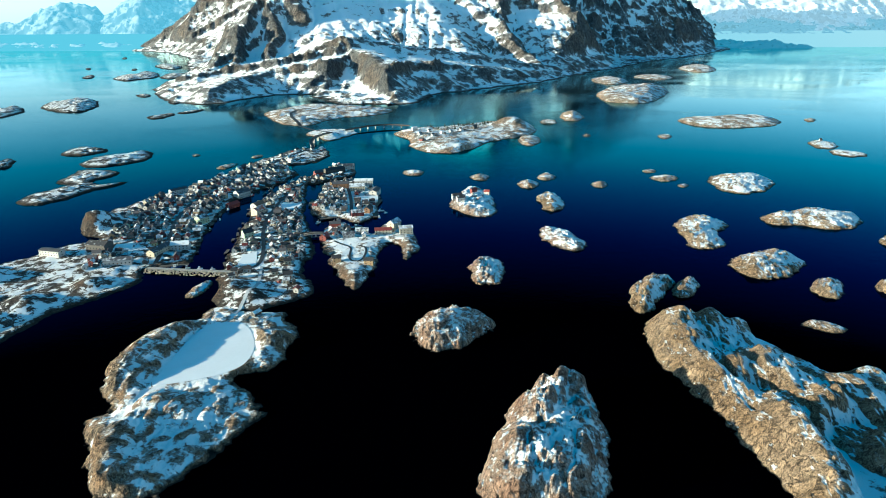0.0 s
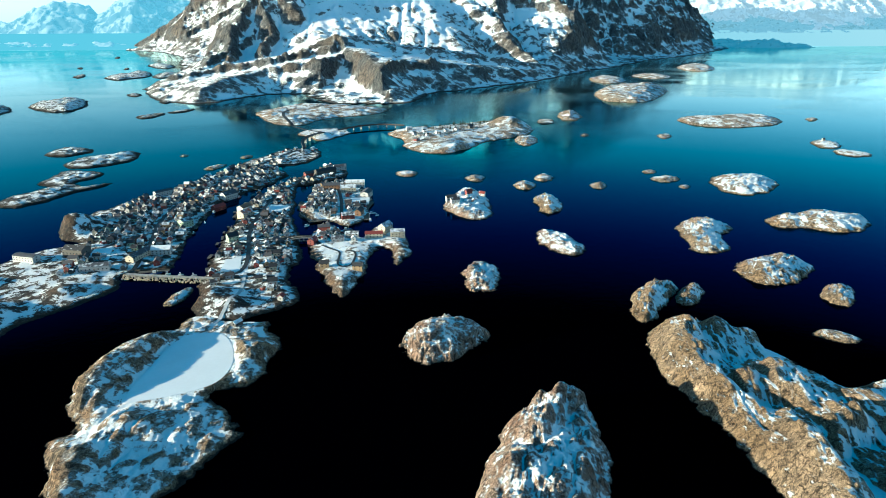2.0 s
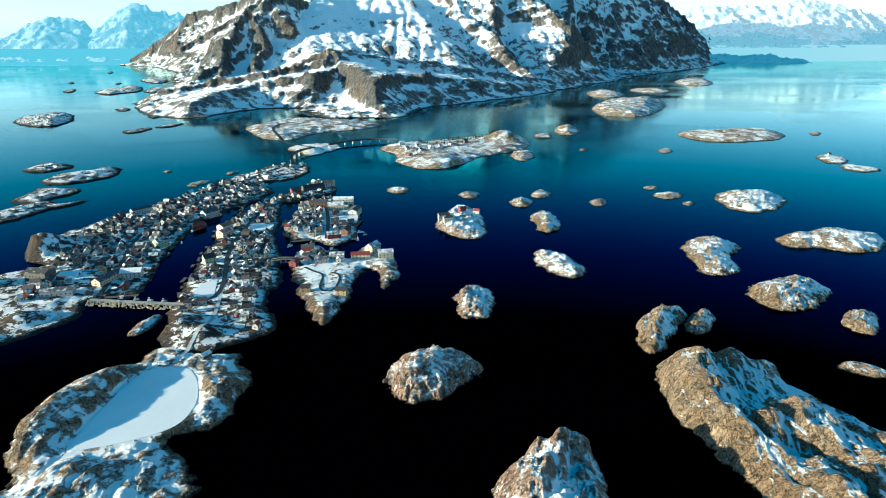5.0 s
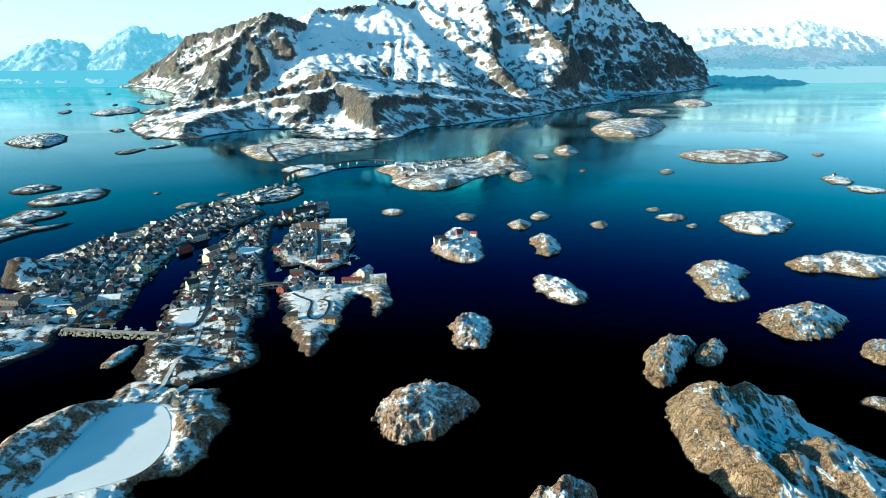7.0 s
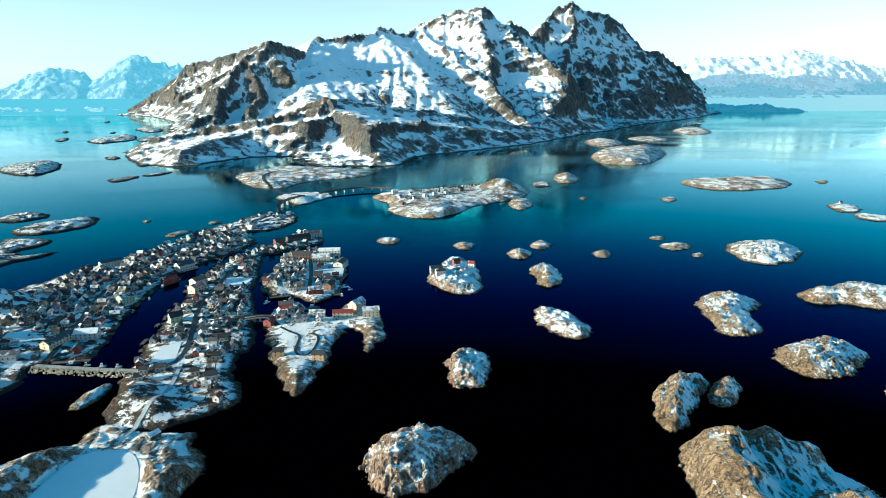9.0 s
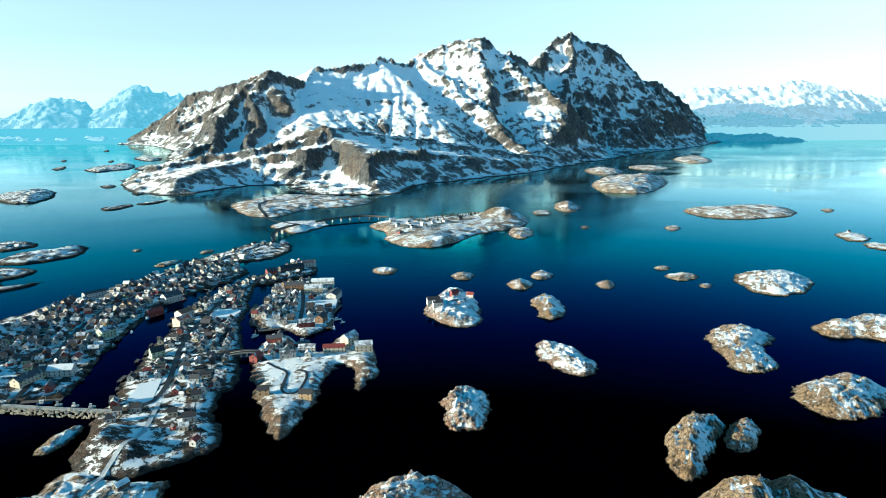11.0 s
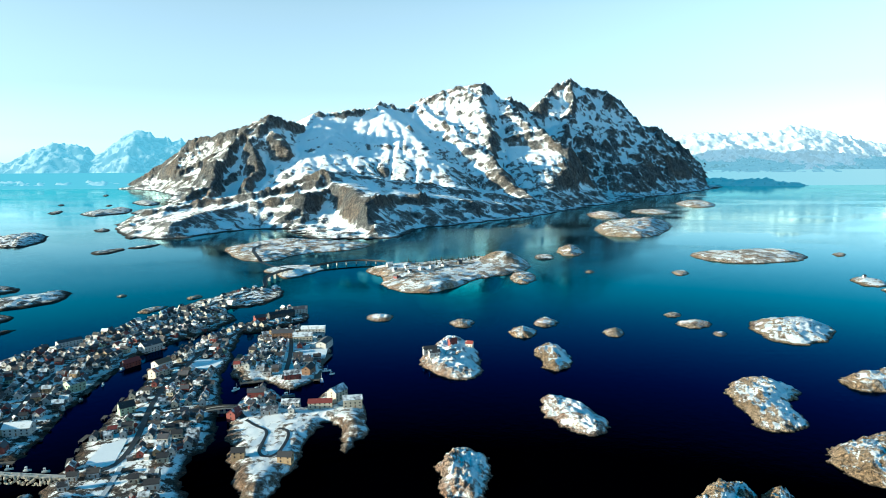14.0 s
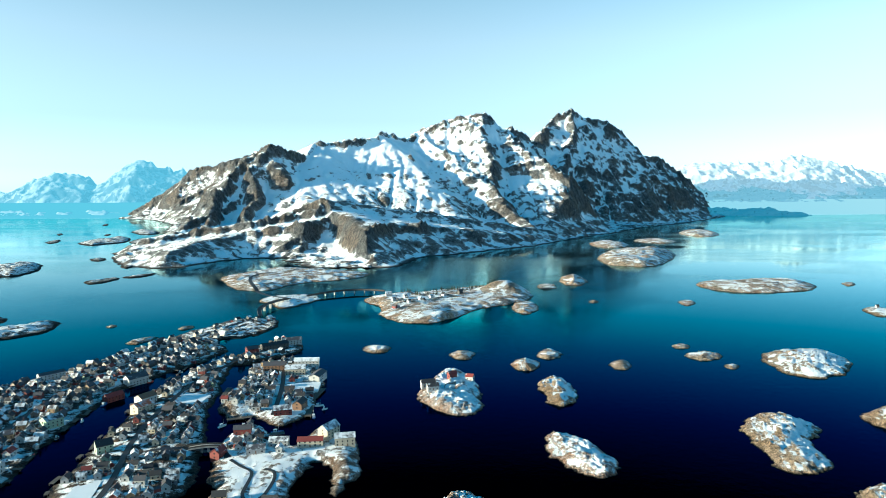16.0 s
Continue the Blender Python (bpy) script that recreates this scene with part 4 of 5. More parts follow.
def house(label, length, width, eave, ridge, wall, roof, chimney=True, floors=2, category="house", name="house"):
    """A gabled house: body, roof, chimney, windows, door."""
    ob = tagged(new(name), label, category)
    part("wall", gable_body(length, width, eave, ridge), wall, ob)
    part("roof", gable_roof(length, width, eave, ridge), roof, ob)
    if chimney:
        bm = bmesh.new()
        box(bm, length * 0.18 - 0.4, length * 0.18 + 0.4, -0.4, 0.4, ridge - 0.8, ridge + 1.1)
        part("chimney", bm, BRICK, ob)
    bays = max(2, int(length / 3.6))
    for f in range(floors):
        z = 1.6 + f * 2.6
        if z + 0.7 > eave:
            break
        for k in range(bays):
            x = (k + 0.5) * length / bays - length / 2
            for side in (-1, 1):
                if f == 0 and side == -1 and k == bays // 2:
                    bm = bmesh.new()
                    box(bm, x - 0.5, x + 0.5, -width / 2 - 0.06, -width / 2 + 0.02, 0.1, 2.2)
                    part("door", bm, WALLS["brown"], ob)
                    continue
                shared("window", WINDOW, ob, pose(x, side * width / 2, z))
        for end in (-1, 1):
            shared("window", WINDOW, ob, pose(end * length / 2, 0, z + (0.6 if f else 0), 0, 0, 90))
    return ob


def along(line, step):
    """Places and headings at even steps on an open line."""
    p = np.array(line, float)
    for _ in range(2):
        q = np.empty((2 * len(p) - 2, 2))
        q[0::2], q[1::2] = p[:-1] * 0.75 + p[1:] * 0.25, p[:-1] * 0.25 + p[1:] * 0.75
        p = np.vstack([p[:1], q, p[-1:]])
    seg = np.hypot(*np.diff(p, axis=0).T)
    dist = np.concatenate([[0], np.cumsum(seg)])
    out = []
    for s in np.arange(0, dist[-1], step):
        x, y = np.interp(s, dist, p[:, 0]), np.interp(s, dist, p[:, 1])
        x2, y2 = np.interp(s + 1, dist, p[:, 0]), np.interp(s + 1, dist, p[:, 1])
        x1, y1 = np.interp(s - 1, dist, p[:, 0]), np.interp(s - 1, dist, p[:, 1])
        out.append((x, y, math.atan2(y2 - y1, x2 - x1)))
    return out


def strip(name, label, line, width, mat, lift=0.25, level=None):
    """A road laid over the ground, with its thickness."""
    bm = bmesh.new()
    rows = []
    for x, y, a in along(line, 4.0):
        nx, ny = -math.sin(a) * width / 2, math.cos(a) * width / 2
        top = []
        for k in (-1, -0.5, 0, 0.5, 1):
            z = (max(ground(x + nx * k, y + ny * k), ground(x, y)) if level is None else level) + lift
            top.append(bm.verts.new((x + nx * k, y + ny * k, z)))
        base = [bm.verts.new((v.co.x, v.co.y, v.co.z - 1.4)) for v in (top[0], top[-1])]
        rows.append((base[0], *top, base[1]))
    for r0, r1 in zip(rows, rows[1:]):
        for a, b, c, d in zip(r0, r0[1:], r1[1:], r1):
            bm.faces.new((a, b, c, d))
    bmesh.ops.recalc_face_normals(bm, faces=bm.faces)
    return tagged(part(name, bm, mat, None), label, name.replace("_", " "), kind="structure")


def yard(label, plan, mat, lift=0.35, name="snow_yard", level=None):
    """A levelled open place with a shallow kerb all round."""
    z = max(ground(x, y) for x, y in plan) * 0.5 + ground(sum(p[0] for p in plan) / len(plan), sum(p[1] for p in plan) / len(plan)) * 0.5 + lift
    z = level or z
    bm = bmesh.new()
    top = [bm.verts.new((x, y, z)) for x, y in plan]
    low = [bm.verts.new((x, y, z - 3)) for x, y in plan]
    bm.faces.new(top)
    for i in range(len(plan)):
        j = (i + 1) % len(plan)
        bm.faces.new((top[i], low[i], low[j], top[j]))
    bmesh.ops.recalc_face_normals(bm, faces=bm.faces)
    return tagged(part(name, bm, mat, None), label, "yard", kind="structure")


# ---- roads ----
ROAD_WEST = [(-249, 1294), (-286, 1210), (-304, 1133), (-327, 1063), (-338, 971), (-354, 904), (-346, 820), (-326, 752), (-317, 709), (-309, 659)]
ROAD_MAIN = [(-212, 644), (-194, 657), (-202, 706), (-219, 765), (-227, 817), (-229, 867), (-230, 924), (-219, 989), (-207, 1066)]
ROAD_PITCH = [(-192, 655), (-182, 605), (-184, 578), (-186, 554), (-187, 536)]
ROAD_QUAY = [(-207, 1066), (-175, 1040), (-149, 1002), (-131, 921), (-120, 834)]
ROAD_LOOP = [(-128, 735), (-114, 720), (-104, 713), (-103, 690), (-102, 673), (-94, 665), (-87, 671), (-86, 690), (-86, 705), (-91, 715), (-99, 717)]
ROAD_BRIDGE = [(-242, 1450), (-288, 1502), (-340, 1573), (-381, 1678), (-391, 1759), (-347, 1790)]
ROAD_HOTEL = [(-200, 752), (-164, 759), (-144, 762), (-130, 737)]
ROAD_SIDE = [(-390, 700), (-365, 735), (-345, 775)]
ROADS = [ROAD_WEST, ROAD_MAIN, ROAD_PITCH, ROAD_QUAY, ROAD_LOOP, ROAD_HOTEL, ROAD_SIDE]
for line, width in ((ROAD_WEST, 4.8), (ROAD_MAIN, 4.4), (ROAD_QUAY, 4.5), (ROAD_LOOP, 2.4), (ROAD_HOTEL, 4.5), (ROAD_BRIDGE, 7), (ROAD_SIDE, 5)):
    strip("road", "dark wet asphalt road between snowy verges", line, width, ASPHALT)
# trodden snow, toned darker also to stand for shade on the lane
TRODDEN_SHADED = paint("trodden_snow_shaded", (0.42, 0.44, 0.47), 0.8, 0.4, 0.2)
strip("road", "trodden snowy lane leading to the pitch, darkened as if shaded", ROAD_PITCH, 3.2, TRODDEN_SHADED)
yard("flat snow-covered football pitch on the island", smooth_outline(PITCH, 2).tolist(), SNOW, 0.0, "football_pitch", 4.86)
YARDS = [[(-206, 652), (-199, 660), (-208, 700), (-222, 690), (-219, 660)], [(-224, 870), (-198, 862), (-196, 892), (-224, 900)], [(-372, 700), (-352, 706), (-358, 728), (-376, 722)],
         [(-118, 905), (-92, 905), (-94, 935), (-120, 930)]]
for plan in YARDS:
    yard("open yard under packed snow among the houses", plan, SNOW)

# ---- larger buildings, one by one ----
BIG = []


def big(label, x, y, turn, length, width, eave, ridge, wall, roof, floors=2, name="warehouse"):
    ob = house(label, length, width, eave, ridge, wall, roof, False, floors, name.replace("_", " "), name)
    ob.matrix_world = pose(x, y, ground(x, y) + 0.2, 0, 0, turn)
    BIG.append((x, y, length / 2 + 5))


big("cream quay building with a low red roof", -72, 762, 5, 20, 10, 5, 7, WALLS["cream"], ROOF_RED)
big("tall cream hotel building with a snowy gable roof", -60, 779, 60, 16, 10, 8, 12, WALLS["cream"], ROOF_SNOW, 3, "hotel")
big("square cream quay building under a snowy roof", -45, 765, 10, 16, 12, 7, 9, WALLS["cream"], ROOF_SNOW, 2, "hotel")
big("long white-roofed fish warehouse on the harbour", -98, 766, 3, 15, 10, 5, 7, WALLS["grey"], ROOF_SNOW)
big("ochre house on snowy rock", -114, 667, 8, 9, 6.5, 5, 7.5, WALLS["ochre"], ROOF_DARK, 2, "house")
big("ochre house with two gables on snowy rock", -79, 661, -5, 10, 7, 5, 7.5, WALLS["ochre"], ROOF_DARK, 2, "house")
big("long grey boathouse row by the inner harbour", -112, 748, 12, 14, 7, 4, 6.5, WALLS["grey"], ROOF_SNOW)
big("red fishermen's cabin row on the quay", -134, 788, 8, 14, 7, 4.5, 7, WALLS["red"], ROOF_SNOW)
big("red house with a bright red roof", -140, 744, 75, 11, 8, 5, 8, WALLS["red"], ROOF_RED, 2, "house")
big("pale fish factory hall on the quay", -100, 950, 80, 24, 12, 6, 8.5, WALLS["white"], ROOF_SNOW, 2, "factory")
big("long quay warehouse with snowy roof", -128, 968, 8, 22, 14, 7, 10, WALLS["cream"], ROOF_SNOW)
big("brown quay warehouse under snow", -155, 985, 5, 24, 12, 6, 9, WALLS["brown"], ROOF_SNOW)
big("long white warehouse at the quay's end", -122, 1003, 4, 28, 10, 6, 9, WALLS["white"], ROOF_SNOW)
big("red harbour shed with a snowy roof", -112, 838, 15, 16, 9, 5, 8, WALLS["red"], ROOF_SNOW)
big("brown harbour shed with a snowy roof", -100, 856, 80, 15, 9, 5, 8, WALLS["brown"], ROOF_DARK)
big("dark boathouse row on the northern pier", -180, 1085, 35, 34, 11, 5, 8, WALLS["dark"], ROOF_DARK)
big("red boathouse on the northern pier", -203, 1064, 35, 14, 9, 5, 8, WALLS["red"], ROOF_SNOW)
big("white boathouse on the northern pier", -160, 1108, 20, 20, 10, 6, 9, WALLS["white"], ROOF_SNOW)
big("orange-roofed hall beside the sound", -245, 848, 62, 17, 11, 6, 9, WALLS["cream"], ROOF_RUST, 2, "hall")
big("brown-roofed white hall beside the sound", -252, 872, 62, 17, 11, 7, 10, WALLS["white"], WALLS["brown"], 2, "hall")
big("long white school building with a flat roof", -432, 690, -15, 26, 10, 6, 7, WALLS["white"], ROOF_SNOW, 2, "school")
big("large dark hall on the snowfield", -388, 708, -12, 24, 15, 8, 11, WALLS["dark"], ROOF_DARK, 2, "hall")
big("low hall with a white snow roof", -347, 664, 12, 28, 11, 5, 7, WALLS["grey"], ROOF_SNOW, 1, "hall")
big("long cream warehouse by the western quay", -318, 700, 75, 30, 10, 5, 8, WALLS["cream"], ROOF_SNOW)
big("white warehouse by the western quay", -300, 716, 8, 20, 11, 6, 9, WALLS["white"], ROOF_SNOW)
big("green warehouse with a dark roof by the sound", -308, 812, 60, 15, 11, 7, 10, WALLS["green"], ROOF_DARK)
big("large white house at the sound's bend", -294, 944, 55, 22, 12, 8, 12, WALLS["white"], ROOF_SNOW)
big("long white building on the western shore", -392, 957, 50, 26, 9, 6, 8, WALLS["white"], ROOF_SNOW)
big("red warehouse row by the sound", -292, 890, 60, 18, 9, 5, 8, WALLS["red"], ROOF_RED)
big("pale green house above the sound", -234, 755, 40, 12, 9, 6, 10, WALLS["green"], ROOF_DARK, 2, "house")
big("white house with a dark roof on the islet", 20, 905, 15, 14, 7, 5, 7.5, WALLS["white"], ROOF_DARK, 2, "house")
big("white boathouse on the islet", 25, 890, 15, 11, 7, 4, 6.5, WALLS["white"], ROOF_DARK, 1, "boathouse")
big("red cabin with a red roof on the islet", 45, 935, 30, 9, 6, 4, 6.5, WALLS["red"], ROOF_RED, 1, "cabin")
big("white cabin on the islet", 64, 932, -20, 8, 6, 4, 6.5, WALLS["white"], ROOF_RED, 1, "cabin")
big("white lighthouse keeper's house on a low skerry", 763, 1335, 10, 5, 3.6, 3, 5, WALLS["white"], ROOF_DARK, 1, "house")
big("white farmhouse on the snowy island", -60, 1440, 20, 11, 8, 5, 8, WALLS["white"], ROOF_SNOW, 2, "house")
big("small hut beside the pitch road", -166, 535, 60, 8, 5, 3, 4.5, WALLS["dark"], ROOF_SNOW, 1, "hut")

# ---- rows of wooden houses along the streets ----
KINDS = [("white", 26, ROOF_DARK, "white wooden house with a dark snow-dusted roof"), ("white", 8, ROOF_SNOW, "white wooden house under a snowy roof"),
         ("cream", 11, ROOF_DARK, "cream wooden house with a dark snow-dusted roof"), ("red", 6, ROOF_SNOW, "red wooden house under a snowy roof"),
         ("ochre", 5, ROOF_SNOW, "ochre wooden house under a snowy roof"), ("grey", 18, ROOF_DARK, "grey wooden house with a dark snow-dusted roof"),
         ("dark", 14, ROOF_SNOW, "dark wooden house under a snowy roof"), ("green", 3, ROOF_DARK, "pale green wooden house with a dark roof"),
         ("white", 3, ROOF_RED, "white wooden house with a red roof")]
FORMS = [(7.4, 5.3, 3.8, 6.2), (6.2, 4.9, 3.6, 5.6), (9.2, 5.7, 4.1, 6.6)]
rng = random.Random(11)
PROTOS, TAKEN = {}, []
road_points = [(x, y) for line in ROADS for x, y, a in along(line, 3.0)]
road_points = np.array(road_points)
GROUP = "wooden houses of the fishing village"


def free(x, y, clear):
    if min(ground(x + dx, y + dy) for dx in (-4, 0, 4) for dy in (-4, 0, 4)) < 1.3:
        return False
    if np.min(np.hypot(road_points[:, 0] - x, road_points[:, 1] - y)) < 7.5:
        return False
    if any(math.hypot(x - a, y - b) < r + 4 for a, b, r in BIG) or any(math.hypot(x - a, y - b) < clear for a, b in TAKEN):
        return False
    return not any(inside_distance(np.array(p, float), np.array([x]), np.array([y]))[0] > -5 for p in YARDS)


PLOTS = []


def put_house(x, y, turn):
    k = rng.choices(range(len(KINDS)), [k[1] for k in KINDS])[0]
    PLOTS.append((x, y, turn, k, rng.choices(range(3), (5, 4, 2))[0]))
    TAKEN.append((x, y))


def street_rows(line, offsets, step, keep, no_go=()):
    for off in offsets:
        for x, y, a in along(line, step):
            s = step * rng.uniform(-0.25, 0.25)
            px = x - math.sin(a) * (off + rng.uniform(-2, 2)) + math.cos(a) * s
            py = y + math.cos(a) * (off + rng.uniform(-2, 2)) + math.sin(a) * s
            if rng.random() > keep or any(math.hypot(px - cx, py - cy) < r for cx, cy, r in no_go):
                continue
            if free(px, py, 9.2):
                put_house(px, py, math.degrees(a) + rng.choice((0, 0, 90)) + rng.uniform(-9, 9))


street_rows(ROAD_WEST[:3], (-10, 10, 22), 12, 0.35)
HILL = [(-434, 795, 34), (-455, 620, 85), (-400, 560, 80), (-205, 590, 30), (-150, 600, 18)]
street_rows(ROAD_MAIN[1:], (-10, 10, -21, 21, -32, 32, -43, 43, 54, 65), 10.5, 0.93)
street_rows(ROAD_WEST[2:], (-10, 10, -21, 21, -32, 32, 43, -43, 54, -54, 65, -65, 76), 10.5, 0.93, HILL)
street_rows(ROAD_PITCH[:3], (-14, 14, 28, -28, 42), 13, 0.6, [(-205, 590, 22)])
street_rows(ROAD_HOTEL[2:], (-12, 12, 22, -22), 12, 0.8, [(-95, 690, 30)])
street_rows(ROAD_QUAY, (-9, 9, 19, -19, 29, -29, 40), 10, 0.85, [(-165, 865, 24)])
street_rows([(-75, 1330), (-20, 1420), (60, 1480)], (-20, 10), 34, 0.5)



def crowd(x0, x1, y0, y1, n, clear, turn):
    """Houses set close together on a quay."""
    for _ in range(n):
        x, y = rng.uniform(x0, x1), rng.uniform(y0, y1)
        if free(x, y, clear):
            put_house(x, y, turn + rng.choice((0, 90)) + rng.uniform(-12, 12))


crowd(-152, -92, 738, 815, 260, 8.2, 10)
crowd(-185, -92, 830, 1030, 420, 9.0, 8)
crowd(-225, -140, 1030, 1140, 120, 9.0, 35)
PLOTS.sort(key=lambda p: math.hypot(p[0], p[1]))
for x, y, turn, k, f in PLOTS[:300]:
    wall, _, roof, label = KINDS[k]
    m = pose(x, y, ground(x, y) + 0.1, 0, 0, turn)
    if (k, f) in PROTOS:
        copy_thing(PROTOS[k, f], m)
    else:
        PROTOS[k, f] = tagged(house(label, *FORMS[f], WALLS[wall], roof), group=GROUP)
        PROTOS[k, f].matrix_world = m
far_bm = bmesh.new()
far_mats = []
for x, y, turn, k, f in PLOTS[300:]:
    wall, _, roof, label = KINDS[k]
    m = pose(x, y, ground(x, y) + 0.1, 0, 0, turn)
    for shape, mat in ((gable_body(*FORMS[f]), WALLS[wall]), (gable_roof(*FORMS[f]), roof)):
        if mat not in far_mats:
            far_mats.append(mat)
        table = {v: far_bm.verts.new(m @ v.co) for v in shape.verts}
        for face in shape.faces:
            far_bm.faces.new([table[v] for v in face.verts]).material_index = far_mats.index(mat)
        shape.free()
far_houses = part("far_houses", far_bm, far_mats[0], None)
for mat in far_mats[1:]:
    far_houses.data.materials.append(mat)
tagged(far_houses, "crowd of small wooden houses at the village's far end", "houses", kind="stuff")

# ---- sheds, parked cars and bare garden shrubs between the houses ----
def near_houses(n, reach, clear, seed, low=1.3):
    r, out = random.Random(seed), []
    while len(out) < n:
        x, y, *_ = r.choice(PLOTS)
        a, d = r.uniform(0, 2 * math.pi), r.uniform(clear, reach)
        x, y = x + math.cos(a) * d, y + math.sin(a) * d
        if ground(x, y) > low and np.min(np.hypot(road_points[:, 0] - x, road_points[:, 1] - y)) > 4.5:
            out.append((x, y, r.uniform(0, 180)))
    return out


shed_bm, shed_mats = bmesh.new(), [WALLS["dark"], WALLS["red"], WALLS["grey"], ROOF_DARK, ROOF_SNOW]
srng = random.Random(8)
for x, y, turn in near_houses(330, 9, 5.8, 21):
    form = (srng.uniform(3.2, 5.2), srng.uniform(2.6, 3.6), 2.3, 3.5)
    m = pose(x, y, ground(x, y) + 0.1, 0, 0, turn)
    for shape, slot in ((gable_body(*form, 1.2), srng.choice((0, 0, 1, 2))), (gable_roof(*form, 0.25, 0.15), srng.choice((3, 4)))):
        table = {v: shed_bm.verts.new(m @ v.co) for v in shape.verts}
        for face in shape.faces:
            shed_bm.faces.new([table[v] for v in face.verts]).material_index = slot
        shape.free()
sheds = part("garden_sheds", shed_bm, shed_mats[0], None)
for mat in shed_mats[1:]:
    sheds.data.materials.append(mat)
tagged(sheds, "small dark and red sheds between the village houses", "sheds", kind="stuff")

TWIGS = paint("bare_twigs", (0.035, 0.028, 0.022), 0.9, 0.4, 2.0)
shrub_bm = bmesh.new()
for x, y, turn in near_houses(420, 10, 4.5, 33):
    h, z = srng.uniform(1.0, 2.8), ground(x, y)
    for _ in range(14):
        a, u = srng.uniform(0, 2 * math.pi), srng.uniform(0.2, 0.75)
        base = Vector((x, y, z - 0.1))
        tip = base + Vector((math.cos(a) * h * u, math.sin(a) * h * u, h * srng.uniform(0.6, 1.1)))
        side = Vector((-math.sin(a), math.cos(a), 0)) * srng.uniform(0.12, 0.35)
        mid = (base + tip) / 2 + Vector((0, 0, 0.2))
        v = [shrub_bm.verts.new(p) for p in (base, mid + side, tip, mid - side)]
        shrub_bm.faces.new((v[0], v[1], v[2]))
        shrub_bm.faces.new((v[0], v[2], v[3]))
tagged(part("garden_shrubs", shrub_bm, TWIGS, None), "bare dark winter shrubs in the village gardens", "shrubs", kind="stuff")

# ---- the breakwater between the two village islands ----
BREAK = [(-312, 653), (-263, 646), (-204, 639)]
bm = bmesh.new()
brng = random.Random(5)
for x, y, a in along(BREAK, 1.3):
    for k in range(7):
        off = brng.uniform(-7.5, 4.2)
        level = 3.4 - max(0, abs(off + 1.2) - 2.2) * 0.72
        cx, cy = x - math.sin(a) * off, y + math.cos(a) * off
        r = brng.uniform(0.55, 1.15)
        ret = bmesh.ops.create_icosphere(bm, subdivisions=1, radius=r, matrix=pose(cx, cy, level - 0.5, brng.uniform(0, 90), brng.uniform(0, 90), brng.uniform(0, 90)))
        for v in ret["verts"]:
            v.co += Vector((brng.uniform(-1, 1), brng.uniform(-1, 1), brng.uniform(-1, 1))) * 0.3 * r
STONE = paint("breakwater_stone", (0.36, 0.31, 0.24), 0.85, 0.55, 0.5)
tagged(part("breakwater_stones", bm, STONE, None), "heap of brown quarry stones forming a breakwater", "breakwater", kind="stuff")
strip("road", "narrow concrete road on the breakwater's crest", BREAK, 4.5, CONCRETE, 0.0, 3.6)


# ---- bridges ----
def bridge(label, line, width, low, crown, piers, top=None):
    ob = tagged(new("bridge"), label, "bridge")
    pts = along(line, 5.0)
    n = len(pts)
    zs = [low + (crown - low) * math.sin(math.pi * i / (n - 1)) for i in range(n)]
    bm = bmesh.new()
    rows = []
    for (x, y, a), z in zip(pts, zs):
        nx, ny = -math.sin(a) * width / 2, math.cos(a) * width / 2
        rows.append([bm.verts.new((x + nx * s, y + ny * s, z + h)) for s, h in ((-1, 0), (1, 0), (1, -1.3), (-1, -1.3))])
    for r0, r1 in zip(rows, rows[1:]):
        for i in range(4):
            j = (i + 1) % 4
            bm.faces.new((r0[i], r0[j], r1[j], r1[i]))
    bm.faces.new(rows[0])
    bm.faces.new(rows[-1][::-1])
    bmesh.ops.recalc_face_normals(bm, faces=bm.faces)
    part("deck", bm, top or CONCRETE, ob)
    for side in (-1, 1):
        bm = bmesh.new()
        rows = []
        for (x, y, a), z in zip(pts, zs):
            cx, cy = x - math.sin(a) * width / 2 * side * 0.95, y + math.cos(a) * width / 2 * side * 0.95
            rows.append([bm.verts.new((cx - math.sin(a) * s, cy + math.cos(a) * s, z + h)) for s, h in ((-0.1, 0), (0.1, 0), (0.1, 1.1), (-0.1, 1.1))])
        for r0, r1 in zip(rows, rows[1:]):
            for i in range(4):
                j = (i + 1) % 4
                bm.faces.new((r0[i], r0[j], r1[j], r1[i]))
        part("railing", bm, WALLS["dark"], ob)
    for k in range(1, piers + 1):
        i = round(k * (n - 1) / (piers + 1))
        (x, y, a), z = pts[i], zs[i]
        bm = bmesh.new()
        box(bm, -0.8, 0.8, -width * 0.35, width * 0.35, -3, z - 1.2)
        bmesh.ops.transform(bm, matrix=pose(x, y, 0, 0, 0, math.degrees(a)), verts=bm.verts)
        part("pier", bm, CONCRETE, ob)


bridge("long arched concrete road bridge over the sound", [(-252, 1288), (-266, 1330), (-262, 1376), (-242, 1450)], 6.5, 6, 10, 6, ASPHALT)
bridge("long low concrete road bridge over the sound", [(-215, 1478), (-163, 1525), (-121, 1540), (-70, 1530)], 6, 5.5, 7.5, 7, ASPHALT)
bridge("short concrete bridge over the harbour inlet", [(-168, 757), (-140, 763)], 5, 4.5, 5.5, 2)


